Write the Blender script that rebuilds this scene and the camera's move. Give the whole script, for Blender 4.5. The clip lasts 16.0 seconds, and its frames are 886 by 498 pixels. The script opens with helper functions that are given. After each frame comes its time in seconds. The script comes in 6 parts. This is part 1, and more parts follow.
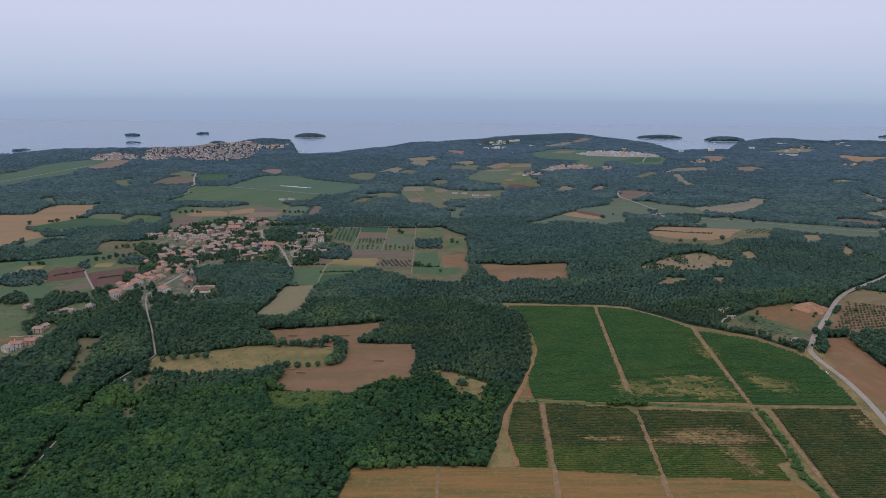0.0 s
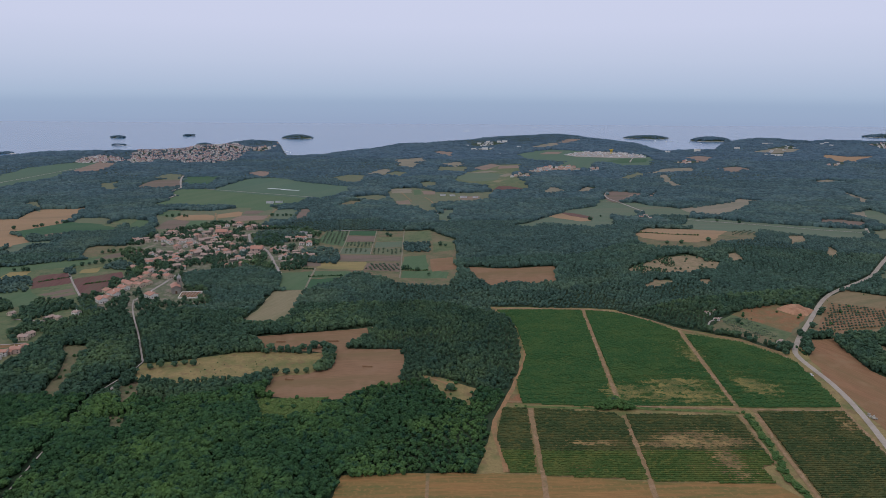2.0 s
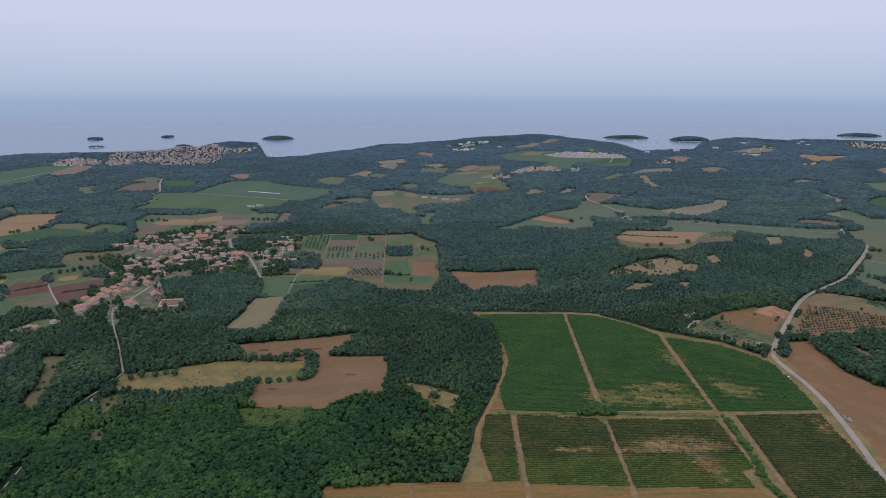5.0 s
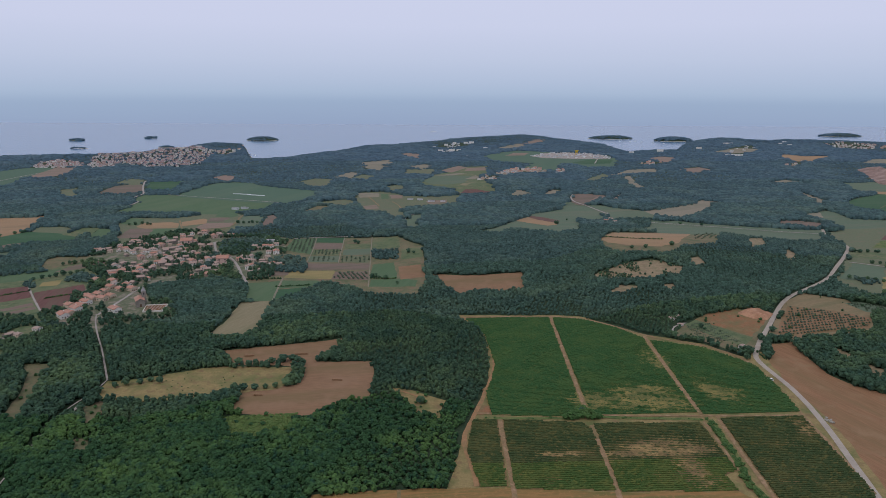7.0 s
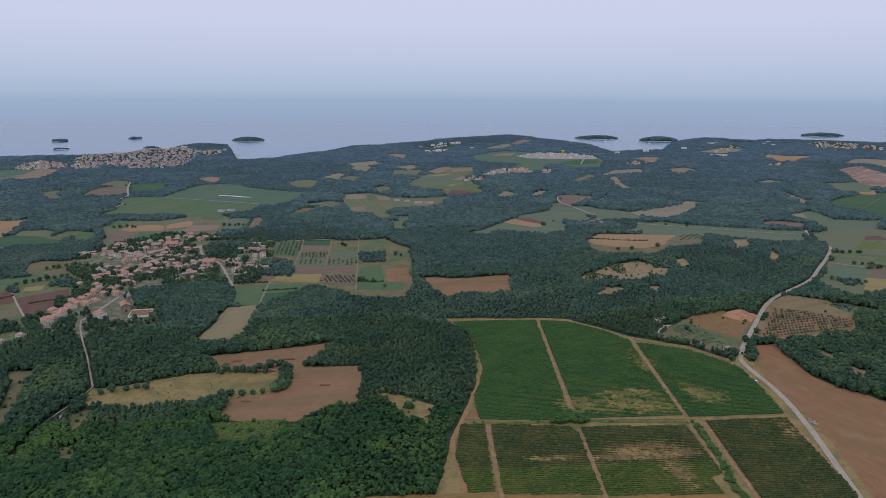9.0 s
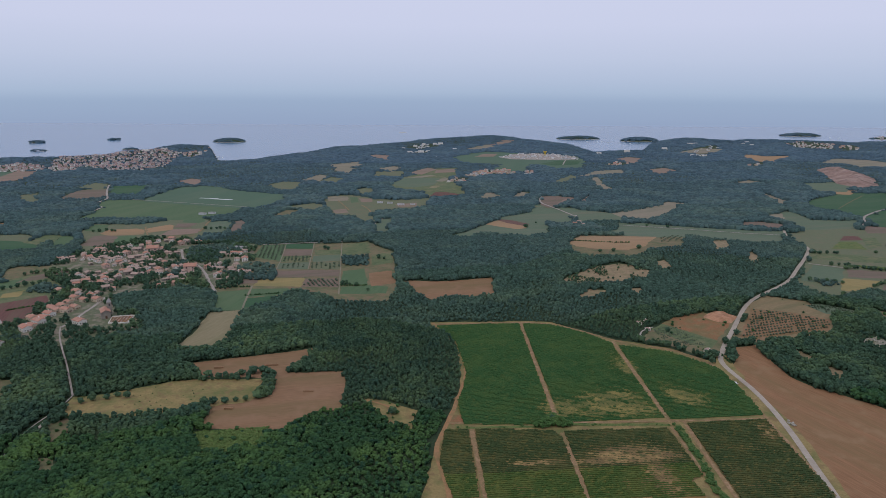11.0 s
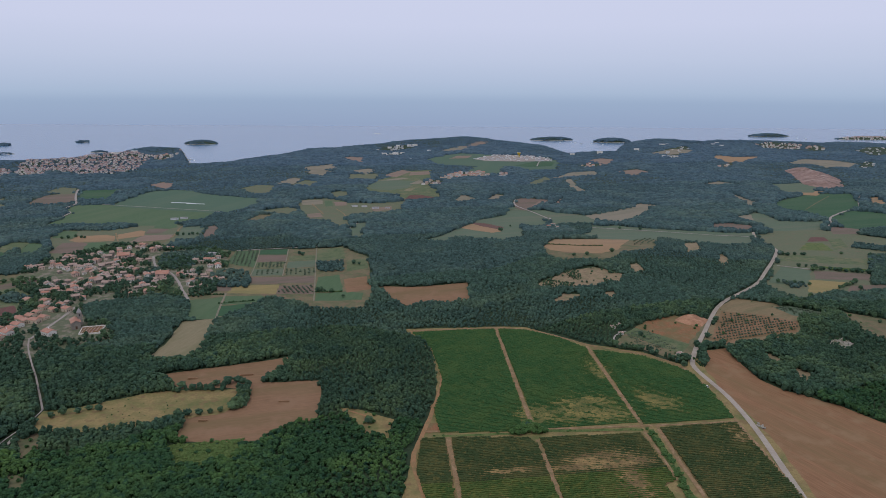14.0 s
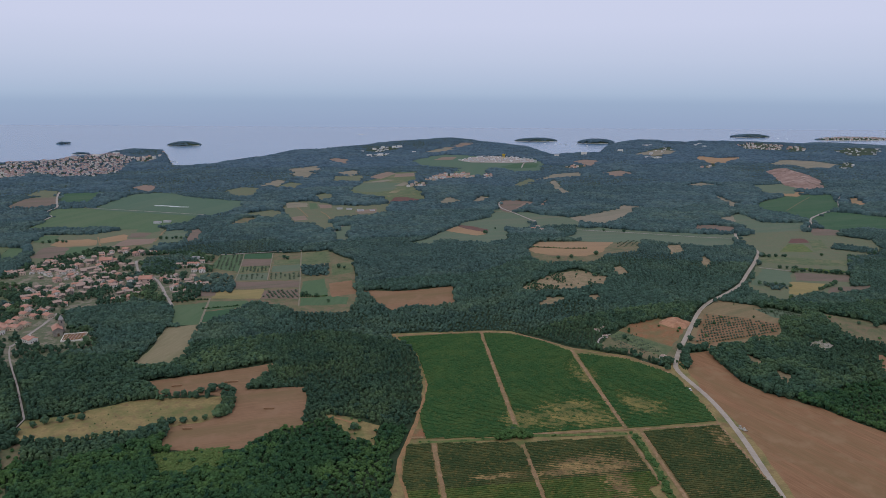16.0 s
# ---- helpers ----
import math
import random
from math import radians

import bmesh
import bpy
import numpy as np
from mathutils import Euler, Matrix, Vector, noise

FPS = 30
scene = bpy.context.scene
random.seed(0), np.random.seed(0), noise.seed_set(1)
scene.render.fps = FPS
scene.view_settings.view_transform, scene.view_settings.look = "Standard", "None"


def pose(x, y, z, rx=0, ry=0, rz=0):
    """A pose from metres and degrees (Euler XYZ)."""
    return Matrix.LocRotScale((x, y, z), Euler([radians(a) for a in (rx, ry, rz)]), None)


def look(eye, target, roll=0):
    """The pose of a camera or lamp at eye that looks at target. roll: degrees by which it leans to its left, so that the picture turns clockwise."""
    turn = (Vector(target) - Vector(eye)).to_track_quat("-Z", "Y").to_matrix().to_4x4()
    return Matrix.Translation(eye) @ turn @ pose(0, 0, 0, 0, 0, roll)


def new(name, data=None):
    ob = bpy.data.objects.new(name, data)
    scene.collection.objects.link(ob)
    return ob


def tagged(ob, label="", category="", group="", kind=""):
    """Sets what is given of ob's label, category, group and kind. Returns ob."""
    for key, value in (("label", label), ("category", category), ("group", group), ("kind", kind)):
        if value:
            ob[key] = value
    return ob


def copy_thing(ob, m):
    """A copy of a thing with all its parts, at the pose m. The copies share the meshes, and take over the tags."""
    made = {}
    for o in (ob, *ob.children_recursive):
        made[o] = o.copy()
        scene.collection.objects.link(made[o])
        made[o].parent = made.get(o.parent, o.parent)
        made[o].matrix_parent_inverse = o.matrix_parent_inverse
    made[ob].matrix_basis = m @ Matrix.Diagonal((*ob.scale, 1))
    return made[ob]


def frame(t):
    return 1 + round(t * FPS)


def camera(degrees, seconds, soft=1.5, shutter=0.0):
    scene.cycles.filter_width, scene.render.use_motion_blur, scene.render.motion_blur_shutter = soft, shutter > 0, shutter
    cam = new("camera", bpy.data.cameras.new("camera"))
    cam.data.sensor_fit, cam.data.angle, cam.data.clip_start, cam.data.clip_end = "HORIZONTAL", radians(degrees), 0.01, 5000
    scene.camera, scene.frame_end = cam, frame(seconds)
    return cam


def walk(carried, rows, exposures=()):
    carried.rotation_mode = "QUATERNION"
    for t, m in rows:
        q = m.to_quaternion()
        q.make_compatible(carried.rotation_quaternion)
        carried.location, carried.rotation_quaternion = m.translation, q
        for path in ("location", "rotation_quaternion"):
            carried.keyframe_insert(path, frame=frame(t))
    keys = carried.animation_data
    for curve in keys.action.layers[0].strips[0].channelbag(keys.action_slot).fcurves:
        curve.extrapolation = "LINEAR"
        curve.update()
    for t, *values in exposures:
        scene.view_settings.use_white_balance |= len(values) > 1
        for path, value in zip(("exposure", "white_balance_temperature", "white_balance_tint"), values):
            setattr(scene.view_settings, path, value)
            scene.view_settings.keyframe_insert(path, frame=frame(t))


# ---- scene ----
cam = camera(65.1, 16.0, soft=0.5)
# seconds, x, y, z, yaw, pitch, roll: a drone that climbs straight up and turns slowly to its right
PATH = [
    (0.0, 0.00, 0.00, 200.00, 0.101, -12.871, 0.503),
    (0.5, 0.08, -0.05, 201.03, -0.140, -12.875, 0.486),
    (1.0, 0.13, -0.09, 202.05, -0.392, -12.852, 0.440),
    (1.5, 0.18, -0.13, 203.07, -0.631, -12.851, 0.435),
    (2.0, 0.21, -0.15, 204.08, -0.876, -12.853, 0.394),
    (2.5, 0.23, -0.17, 205.09, -1.114, -12.853, 0.349),
    (3.0, 0.24, -0.18, 206.10, -1.318, -12.850, 0.347),
    (3.5, 0.24, -0.19, 207.11, -1.553, -12.845, 0.344),
    (4.0, 0.23, -0.19, 208.12, -1.836, -12.865, 0.321),
    (6.5, 0.09, -0.16, 213.15, -3.261, -12.908, 0.300),
    (7.0, 0.05, -0.16, 214.16, -3.578, -12.909, 0.302),
    (7.5, 0.01, -0.15, 215.17, -3.789, -12.919, 0.309),
    (8.0, -0.03, -0.14, 216.18, -4.030, -12.935, 0.291),
    (8.5, -0.07, -0.14, 217.20, -4.359, -12.943, 0.315),
    (9.0, -0.11, -0.14, 218.22, -4.667, -12.956, 0.315),
    (11.5, -0.21, -0.23, 223.40, -6.504, -12.959, 0.307),
    (12.0, -0.21, -0.26, 224.45, -6.909, -12.957, 0.294),
    (12.5, -0.20, -0.31, 225.51, -7.299, -12.956, 0.326),
    (13.0, -0.17, -0.37, 226.58, -7.575, -12.962, 0.296),
    (13.5, -0.14, -0.44, 227.66, -7.887, -12.948, 0.323),
    (14.0, -0.09, -0.52, 228.74, -8.202, -12.940, 0.325),
    (14.5, -0.02, -0.61, 229.84, -8.524, -12.929, 0.365),
    (15.0, 0.06, -0.71, 230.94, -8.843, -12.919, 0.338),
    (15.5, 0.16, -0.83, 232.06, -9.168, -12.924, 0.346),
    (16.0, 0.27, -0.96, 233.19, -9.433, -12.914, 0.351),
]
walk(cam, [(t, pose(x, y, z, 0, 0, yaw) @ pose(0, 0, 0, 90 + pitch) @ pose(0, 0, 0, 0, 0, roll)) for t, x, y, z, yaw, pitch, roll in PATH])

# ---- light: a hazy, overcast sky and a weak wide sun ----
SUN_UP, SUN_ROUND = 58.0, 215.0
world = bpy.data.worlds.new("overcast_sky")
scene.world = world
world.use_nodes = True
wn, wl = world.node_tree.nodes, world.node_tree.links
wn.clear()
sky = wn.new("ShaderNodeTexSky")
sky.sky_type, sky.sun_disc = "NISHITA", False
sky.sun_elevation, sky.sun_rotation = radians(SUN_UP), radians(SUN_ROUND)
sky.air_density, sky.dust_density, sky.ozone_density = 1.5, 4.0, 1.5
way = wn.new("ShaderNodeTexCoord")
split = wn.new("ShaderNodeSeparateXYZ")
lift = wn.new("ShaderNodeMapRange")
lift.inputs["From Min"].default_value, lift.inputs["From Max"].default_value = -0.1, 0.9
ramp = wn.new("ShaderNodeValToRGB")
HAZE = [(-0.1, (0.305, 0.388, 0.562)), (-0.045, (0.318, 0.405, 0.586)), (-0.016, (0.350, 0.452, 0.630)), (-0.004, (0.418, 0.522, 0.698)), (0.012, (0.470, 0.560, 0.742)),
        (0.04, (0.540, 0.612, 0.798)), (0.085, (0.615, 0.662, 0.862)), (0.14, (0.635, 0.672, 0.872)), (0.4, (0.611, 0.640, 0.788)), (0.9, (0.611, 0.650, 0.798))]
while len(ramp.color_ramp.elements) < len(HAZE):
    ramp.color_ramp.elements.new(0.5)
for stop, (z, rgb) in zip(ramp.color_ramp.elements, HAZE):
    stop.position, stop.color = z + 0.1, (*rgb, 1)
clear_sky = wn.new("ShaderNodeBackground")
clear_sky.inputs["Strength"].default_value = 0.06
cloud = wn.new("ShaderNodeBackground")
cloud.inputs["Strength"].default_value = 1.0
both = wn.new("ShaderNodeMixShader")
both.inputs[0].default_value = 0.93
out = wn.new("ShaderNodeOutputWorld")
wl.new(way.outputs["Generated"], split.inputs[0])
wl.new(split.outputs["Z"], lift.inputs["Value"])
wl.new(lift.outputs[0], ramp.inputs[0])
wl.new(sky.outputs[0], clear_sky.inputs["Color"])
wl.new(ramp.outputs[0], cloud.inputs["Color"])
wl.new(clear_sky.outputs[0], both.inputs[1])
wl.new(cloud.outputs[0], both.inputs[2])
wl.new(both.outputs[0], out.inputs[0])

sun = new("sun", bpy.data.lights.new("sun", "SUN"))
sun.data.energy, sun.data.angle, sun.data.color = 0.7, radians(14), (1.0, 0.95, 0.88)
aim = Vector((math.sin(radians(SUN_ROUND)) * math.cos(radians(SUN_UP)), math.cos(radians(SUN_ROUND)) * math.cos(radians(SUN_UP)), math.sin(radians(SUN_UP))))
sun.matrix_world = look(aim * 900, (0, 0, 0))


# ---- materials ----
def mat(name, c1, c2, size=1.5, c3=None, patch=40.0, patch_at=0.55, rough=0.92, bump=0.3, bump_size=None, stretch=0.0, turn=0.0, island=0.0, spec=0.2, sheen=0.0, metal=0.0, c4=None, patch4=8.0):
    """Two colours mixed by fine grain (size in metres, drawn out along a direction by stretch), a third in broad patches."""
    m = bpy.data.materials.new(name)
    m.use_nodes = True
    nodes, links = m.node_tree.nodes, m.node_tree.links
    bsdf = nodes["Principled BSDF"]
    place = nodes.new("ShaderNodeNewGeometry")
    turned = nodes.new("ShaderNodeMapping")
    turned.inputs["Rotation"].default_value = (0, 0, radians(turn))
    turned.vector_type = "TEXTURE"
    if stretch:
        turned.inputs["Scale"].default_value = (stretch, 1, 1)
    links.new(place.outputs["Position"], turned.inputs[0])
    grain = nodes.new("ShaderNodeTexNoise")
    grain.inputs["Scale"].default_value, grain.inputs["Detail"].default_value, grain.inputs["Roughness"].default_value = 1 / size, 5, 0.65
    links.new(turned.outputs[0], grain.inputs["Vector"])
    sharp = nodes.new("ShaderNodeMapRange")
    sharp.inputs["From Min"].default_value, sharp.inputs["From Max"].default_value = 0.33, 0.67
    links.new(grain.outputs["Fac"], sharp.inputs["Value"])
    mix = nodes.new("ShaderNodeMix")
    mix.data_type = "RGBA"
    mix.inputs["A"].default_value, mix.inputs["B"].default_value = (*c1, 1), (*c2, 1)
    links.new(sharp.outputs[0], mix.inputs["Factor"])
    last = mix.outputs["Result"]
    if c3:
        broad = nodes.new("ShaderNodeTexNoise")
        broad.inputs["Scale"].default_value, broad.inputs["Detail"].default_value, broad.inputs["Roughness"].default_value = 1 / patch, 8, 0.68
        links.new(turned.outputs[0] if stretch else place.outputs["Position"], broad.inputs["Vector"])
        edge = nodes.new("ShaderNodeMapRange")
        edge.inputs["From Min"].default_value, edge.inputs["From Max"].default_value = patch_at - 0.08, patch_at + 0.12
        links.new(broad.outputs["Fac"], edge.inputs["Value"])
        mix3 = nodes.new("ShaderNodeMix")
        mix3.data_type = "RGBA"
        mix3.inputs["B"].default_value = (*c3, 1)
        links.new(edge.outputs[0], mix3.inputs["Factor"])
        links.new(last, mix3.inputs["A"])
        last = mix3.outputs["Result"]
    if c4:
        kind = nodes.new("ShaderNodeTexNoise")
        kind.inputs["Scale"].default_value, kind.inputs["Detail"].default_value, kind.inputs["Roughness"].default_value = 1 / patch4, 4, 0.6
        links.new(place.outputs["Position"], kind.inputs["Vector"])
        some = nodes.new("ShaderNodeMapRange")
        some.inputs["From Min"].default_value, some.inputs["From Max"].default_value = 0.52, 0.66
        links.new(kind.outputs["Fac"], some.inputs["Value"])
        mix4 = nodes.new("ShaderNodeMix")
        mix4.data_type = "RGBA"
        mix4.inputs["B"].default_value = (*c4, 1)
        links.new(some.outputs[0], mix4.inputs["Factor"])
        links.new(last, mix4.inputs["A"])
        last = mix4.outputs["Result"]
    if island:
        tone = nodes.new("ShaderNodeMapRange")
        tone.inputs["To Min"].default_value, tone.inputs["To Max"].default_value = 1 - island, 1 + island
        links.new(place.outputs["Random Per Island"], tone.inputs["Value"])
        hsv = nodes.new("ShaderNodeHueSaturation")
        links.new(tone.outputs[0], hsv.inputs["Value"])
        links.new(last, hsv.inputs["Color"])
        last = hsv.outputs["Color"]
    links.new(last, bsdf.inputs["Base Color"])
    bsdf.inputs["Roughness"].default_value, bsdf.inputs["Specular IOR Level"].default_value = rough, spec
    bsdf.inputs["Metallic"].default_value = metal
    if sheen:
        bsdf.inputs["Sheen Weight"].default_value, bsdf.inputs["Sheen Roughness"].default_value = sheen, 0.6
    if bump:
        rise = nodes.new("ShaderNodeBump")
        rise.inputs["Strength"].default_value, rise.inputs["Distance"].default_value = bump, bump_size or size * 0.5
        links.new(grain.outputs["Fac"], rise.inputs["Height"])
        links.new(rise.outputs[0], bsdf.inputs["Normal"])
    return m


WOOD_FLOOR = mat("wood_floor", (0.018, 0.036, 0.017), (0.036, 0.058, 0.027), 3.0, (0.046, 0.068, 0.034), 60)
DRY_GRASS = mat("dry_grass", (0.215, 0.165, 0.068), (0.295, 0.22, 0.10), 1.6, (0.125, 0.135, 0.05), 22, 0.52, c4=(0.19, 0.13, 0.065), patch4=7)
STUBBLE_RED = mat("stubble_red", (0.225, 0.122, 0.047), (0.325, 0.176, 0.068), 0.7, (0.140, 0.126, 0.043), 6, 0.50, stretch=12, turn=2, c4=(0.280, 0.160, 0.062), patch4=2.5)
SOIL_BROWN = mat("soil_brown", (0.185, 0.107, 0.060), (0.275, 0.160, 0.092), 0.9, (0.175, 0.122, 0.060), 30, 0.54, stretch=14, turn=8, c4=(0.24, 0.145, 0.085), patch4=20)
SOIL_FURROWED = mat("soil_furrowed", (0.20, 0.105, 0.055), (0.29, 0.158, 0.085), 1.1, (0.185, 0.125, 0.060), 30, 0.55, stretch=16, turn=108, c4=(0.25, 0.155, 0.085), patch4=18)
SOIL_DULL = mat("soil_dull", (0.155, 0.111, 0.088), (0.200, 0.144, 0.116), 1.2, (0.125, 0.114, 0.077), 24, stretch=9, turn=10)
SOIL_RED = mat("soil_red", (0.22, 0.098, 0.05), (0.28, 0.14, 0.072), 1.5, (0.15, 0.13, 0.06), 16, 0.5, c4=(0.21, 0.15, 0.075), patch4=6)
SOIL_DARK_RED = mat("soil_dark_red", (0.108, 0.050, 0.044), (0.165, 0.082, 0.070), 1.8, (0.125, 0.088, 0.062), 18, stretch=14, turn=100)
SOIL_PINK = mat("soil_pink", (0.48, 0.28, 0.17), (0.38, 0.19, 0.115), 4.0, (0.28, 0.15, 0.09), 14, 0.55, bump=0.8)
SCRUB_LEAF = mat("scrub_leaf", (0.062, 0.108, 0.034), (0.108, 0.160, 0.050), 0.5, (0.125, 0.165, 0.055), 14, 0.54, bump=0.8, bump_size=0.4, rough=0.75, island=0.18, spec=0.06)
SCRUB_GREEN = mat("scrub_green", (0.075, 0.115, 0.034), (0.135, 0.170, 0.055), 1.6, (0.16, 0.155, 0.06), 12, c4=(0.06, 0.095, 0.03), patch4=5)
MEADOW_BROWN = mat("meadow_brown", (0.140, 0.125, 0.069), (0.200, 0.163, 0.094), 1.6, (0.100, 0.114, 0.056), 18, 0.5, c4=(0.180, 0.129, 0.081), patch4=8)
MEADOW_GREEN = mat("meadow_green", (0.088, 0.122, 0.058), (0.132, 0.154, 0.076), 1.6, (0.178, 0.162, 0.092), 26, 0.55, c4=(0.070, 0.105, 0.050), patch4=9)
STRAW_GREY = mat("straw_grey", (0.252, 0.213, 0.132), (0.204, 0.173, 0.101), 1.2, (0.160, 0.153, 0.081), 20, stretch=7, turn=65)
STRAW_ORANGE = mat("straw_orange", (0.275, 0.178, 0.100), (0.330, 0.212, 0.122), 1.2, (0.240, 0.165, 0.095), 40, stretch=9, turn=15, c4=(0.295, 0.198, 0.112), patch4=18)
OCHRE = mat("ochre", (0.24, 0.19, 0.08), (0.29, 0.225, 0.10), 1.6, (0.17, 0.165, 0.07), 30, stretch=6)
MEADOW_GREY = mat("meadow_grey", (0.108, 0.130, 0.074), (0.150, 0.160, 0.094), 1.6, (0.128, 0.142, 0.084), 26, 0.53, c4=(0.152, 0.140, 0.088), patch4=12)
# Soil and straw of distant fields, with haze put into their colours.
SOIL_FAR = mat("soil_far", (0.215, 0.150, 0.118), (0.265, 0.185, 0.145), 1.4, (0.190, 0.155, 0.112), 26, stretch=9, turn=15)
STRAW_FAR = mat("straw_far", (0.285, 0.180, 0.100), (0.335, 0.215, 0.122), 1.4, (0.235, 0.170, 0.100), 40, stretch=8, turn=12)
STRAW_HAZY = mat("straw_hazy", (0.205, 0.180, 0.130), (0.255, 0.215, 0.158), 1.5, (0.160, 0.160, 0.112), 24, stretch=6, turn=30)
CROP_GREEN = mat("crop_green", (0.064, 0.115, 0.056), (0.094, 0.146, 0.074), 1.2, (0.104, 0.142, 0.076), 45, stretch=12, turn=70)
# CROP_PALE and CROP_GREY: greens with distance haze put into the colour.
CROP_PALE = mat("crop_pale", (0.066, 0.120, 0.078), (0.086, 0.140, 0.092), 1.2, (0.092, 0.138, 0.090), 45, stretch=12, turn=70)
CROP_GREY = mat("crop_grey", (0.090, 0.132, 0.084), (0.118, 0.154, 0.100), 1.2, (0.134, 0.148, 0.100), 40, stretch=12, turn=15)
CROP_DARK = mat("crop_dark", (0.032, 0.083, 0.041), (0.050, 0.111, 0.053), 1.4, (0.063, 0.111, 0.059), 50, stretch=7, turn=8)
DRY_EARTH = mat("dry_earth", (0.235, 0.178, 0.108), (0.300, 0.222, 0.140), 1.6, (0.150, 0.142, 0.072), 14, 0.55, c4=(0.20, 0.15, 0.095), patch4=5)
OCHRE_DULL = mat("ochre_dull", (0.185, 0.140, 0.078), (0.240, 0.178, 0.100), 1.6, (0.135, 0.130, 0.066), 22, 0.56, stretch=6, turn=20)
GARDEN = mat("garden", (0.085, 0.105, 0.058), (0.140, 0.145, 0.088), 4.0, (0.330, 0.285, 0.245), 9, 0.57, c4=(0.215, 0.175, 0.132), patch4=9)
QUARRY_STONE = mat("quarry_stone", (0.300, 0.195, 0.160), (0.215, 0.140, 0.115), 6.0, (0.400, 0.300, 0.260), 45, 0.54, bump=1.0, bump_size=3.0, c4=(0.165, 0.115, 0.095), patch4=22)
GRAVE_STONE = mat("grave_stone", (0.36, 0.255, 0.215), (0.44, 0.33, 0.29), 0.8, (0.28, 0.19, 0.155), 4)
ROCK = mat("rock", (0.40, 0.37, 0.33), (0.26, 0.235, 0.19), 2.0, (0.15, 0.15, 0.08), 8, 0.52, bump=0.8)
TRACK_RED = mat("track_red", (0.345, 0.20, 0.103), (0.275, 0.148, 0.072), 1.0, (0.20, 0.15, 0.07), 9, 0.55)
TRACK_DUSTY = mat("track_dusty", (0.300, 0.190, 0.105), (0.230, 0.145, 0.078), 1.0, (0.160, 0.135, 0.058), 8, 0.54, c4=(0.33, 0.215, 0.130), patch4=5)
BUSH_LEAF = mat("bush_leaf", (0.030, 0.072, 0.024), (0.068, 0.128, 0.040), 0.5, (0.088, 0.140, 0.045), 20, 0.54, bump=1.0, bump_size=0.4, rough=0.7, island=0.25, spec=0.06)
TRACK_WHITE = mat("track_white", (0.370, 0.328, 0.300), (0.290, 0.252, 0.222), 1.5, (0.220, 0.195, 0.155), 12, 0.6)
ASPHALT = mat("asphalt", (0.335, 0.288, 0.240), (0.400, 0.345, 0.290), 1.5, (0.290, 0.245, 0.205), 14, bump=0.1)
VINE_SOIL = mat("vine_soil", (0.110, 0.078, 0.038), (0.190, 0.128, 0.056), 0.9, (0.330, 0.220, 0.092), 12, 0.53, c4=(0.086, 0.090, 0.034), patch4=4)
VINE_GRASS = mat("vine_grass", (0.085, 0.095, 0.032), (0.160, 0.142, 0.046), 0.9, (0.270, 0.205, 0.068), 14, 0.53, c4=(0.066, 0.098, 0.030), patch4=4)
VINE_LEAF = mat("vine_leaf", (0.024, 0.068, 0.025), (0.048, 0.110, 0.037), 0.6, (0.062, 0.110, 0.035), 26, 0.55, bump=0.8, rough=0.75, island=0.05, c4=(0.072, 0.108, 0.035), patch4=3, spec=0.06)
VINE_DULL = mat("dull_vine_leaf", (0.034, 0.056, 0.024), (0.056, 0.080, 0.032), 0.6, (0.092, 0.096, 0.038), 20, 0.54, bump=0.8, rough=0.8, island=0.06, c4=(0.110, 0.104, 0.038), patch4=3, spec=0.06)
VINE_YOUNG = mat("young_vine_leaf", (0.040, 0.074, 0.022), (0.068, 0.112, 0.032), 0.6, (0.105, 0.125, 0.038), 20, 0.54, bump=0.8, rough=0.8, island=0.06, c4=(0.120, 0.132, 0.038), patch4=3, spec=0.06)
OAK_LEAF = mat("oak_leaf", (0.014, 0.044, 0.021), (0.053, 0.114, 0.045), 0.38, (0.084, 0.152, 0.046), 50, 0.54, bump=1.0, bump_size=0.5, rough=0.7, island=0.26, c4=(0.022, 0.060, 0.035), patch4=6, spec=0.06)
# Bluer oak leaves for the middle distance: haze put into the colour.
EDGE_LEAF = mat("faint_haze_oak_leaf", (0.022, 0.052, 0.034), (0.066, 0.116, 0.068), 0.45, (0.092, 0.142, 0.065), 60, 0.55, bump=1.0, bump_size=0.5, rough=0.7, island=0.28, c4=(0.034, 0.072, 0.052), patch4=7, spec=0.06)
MID_LEAF = mat("hazed_oak_leaf", (0.031, 0.066, 0.053), (0.072, 0.123, 0.089), 0.7, (0.088, 0.134, 0.083), 80, 0.55, bump=1.0, bump_size=0.7, rough=0.7, island=0.34, c4=(0.044, 0.082, 0.067), patch4=14, spec=0.06)


def hazed_leaf(name, f):
    """Leaf colour with distance haze painted in, from hills (0) to coast (1)."""
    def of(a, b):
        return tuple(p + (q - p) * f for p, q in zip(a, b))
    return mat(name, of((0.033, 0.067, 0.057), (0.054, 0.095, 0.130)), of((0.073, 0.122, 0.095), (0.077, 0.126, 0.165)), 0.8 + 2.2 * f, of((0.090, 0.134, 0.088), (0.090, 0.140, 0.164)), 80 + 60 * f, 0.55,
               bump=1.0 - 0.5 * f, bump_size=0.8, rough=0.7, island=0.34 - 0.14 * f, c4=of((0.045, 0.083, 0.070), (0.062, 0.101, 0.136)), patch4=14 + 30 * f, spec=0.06)


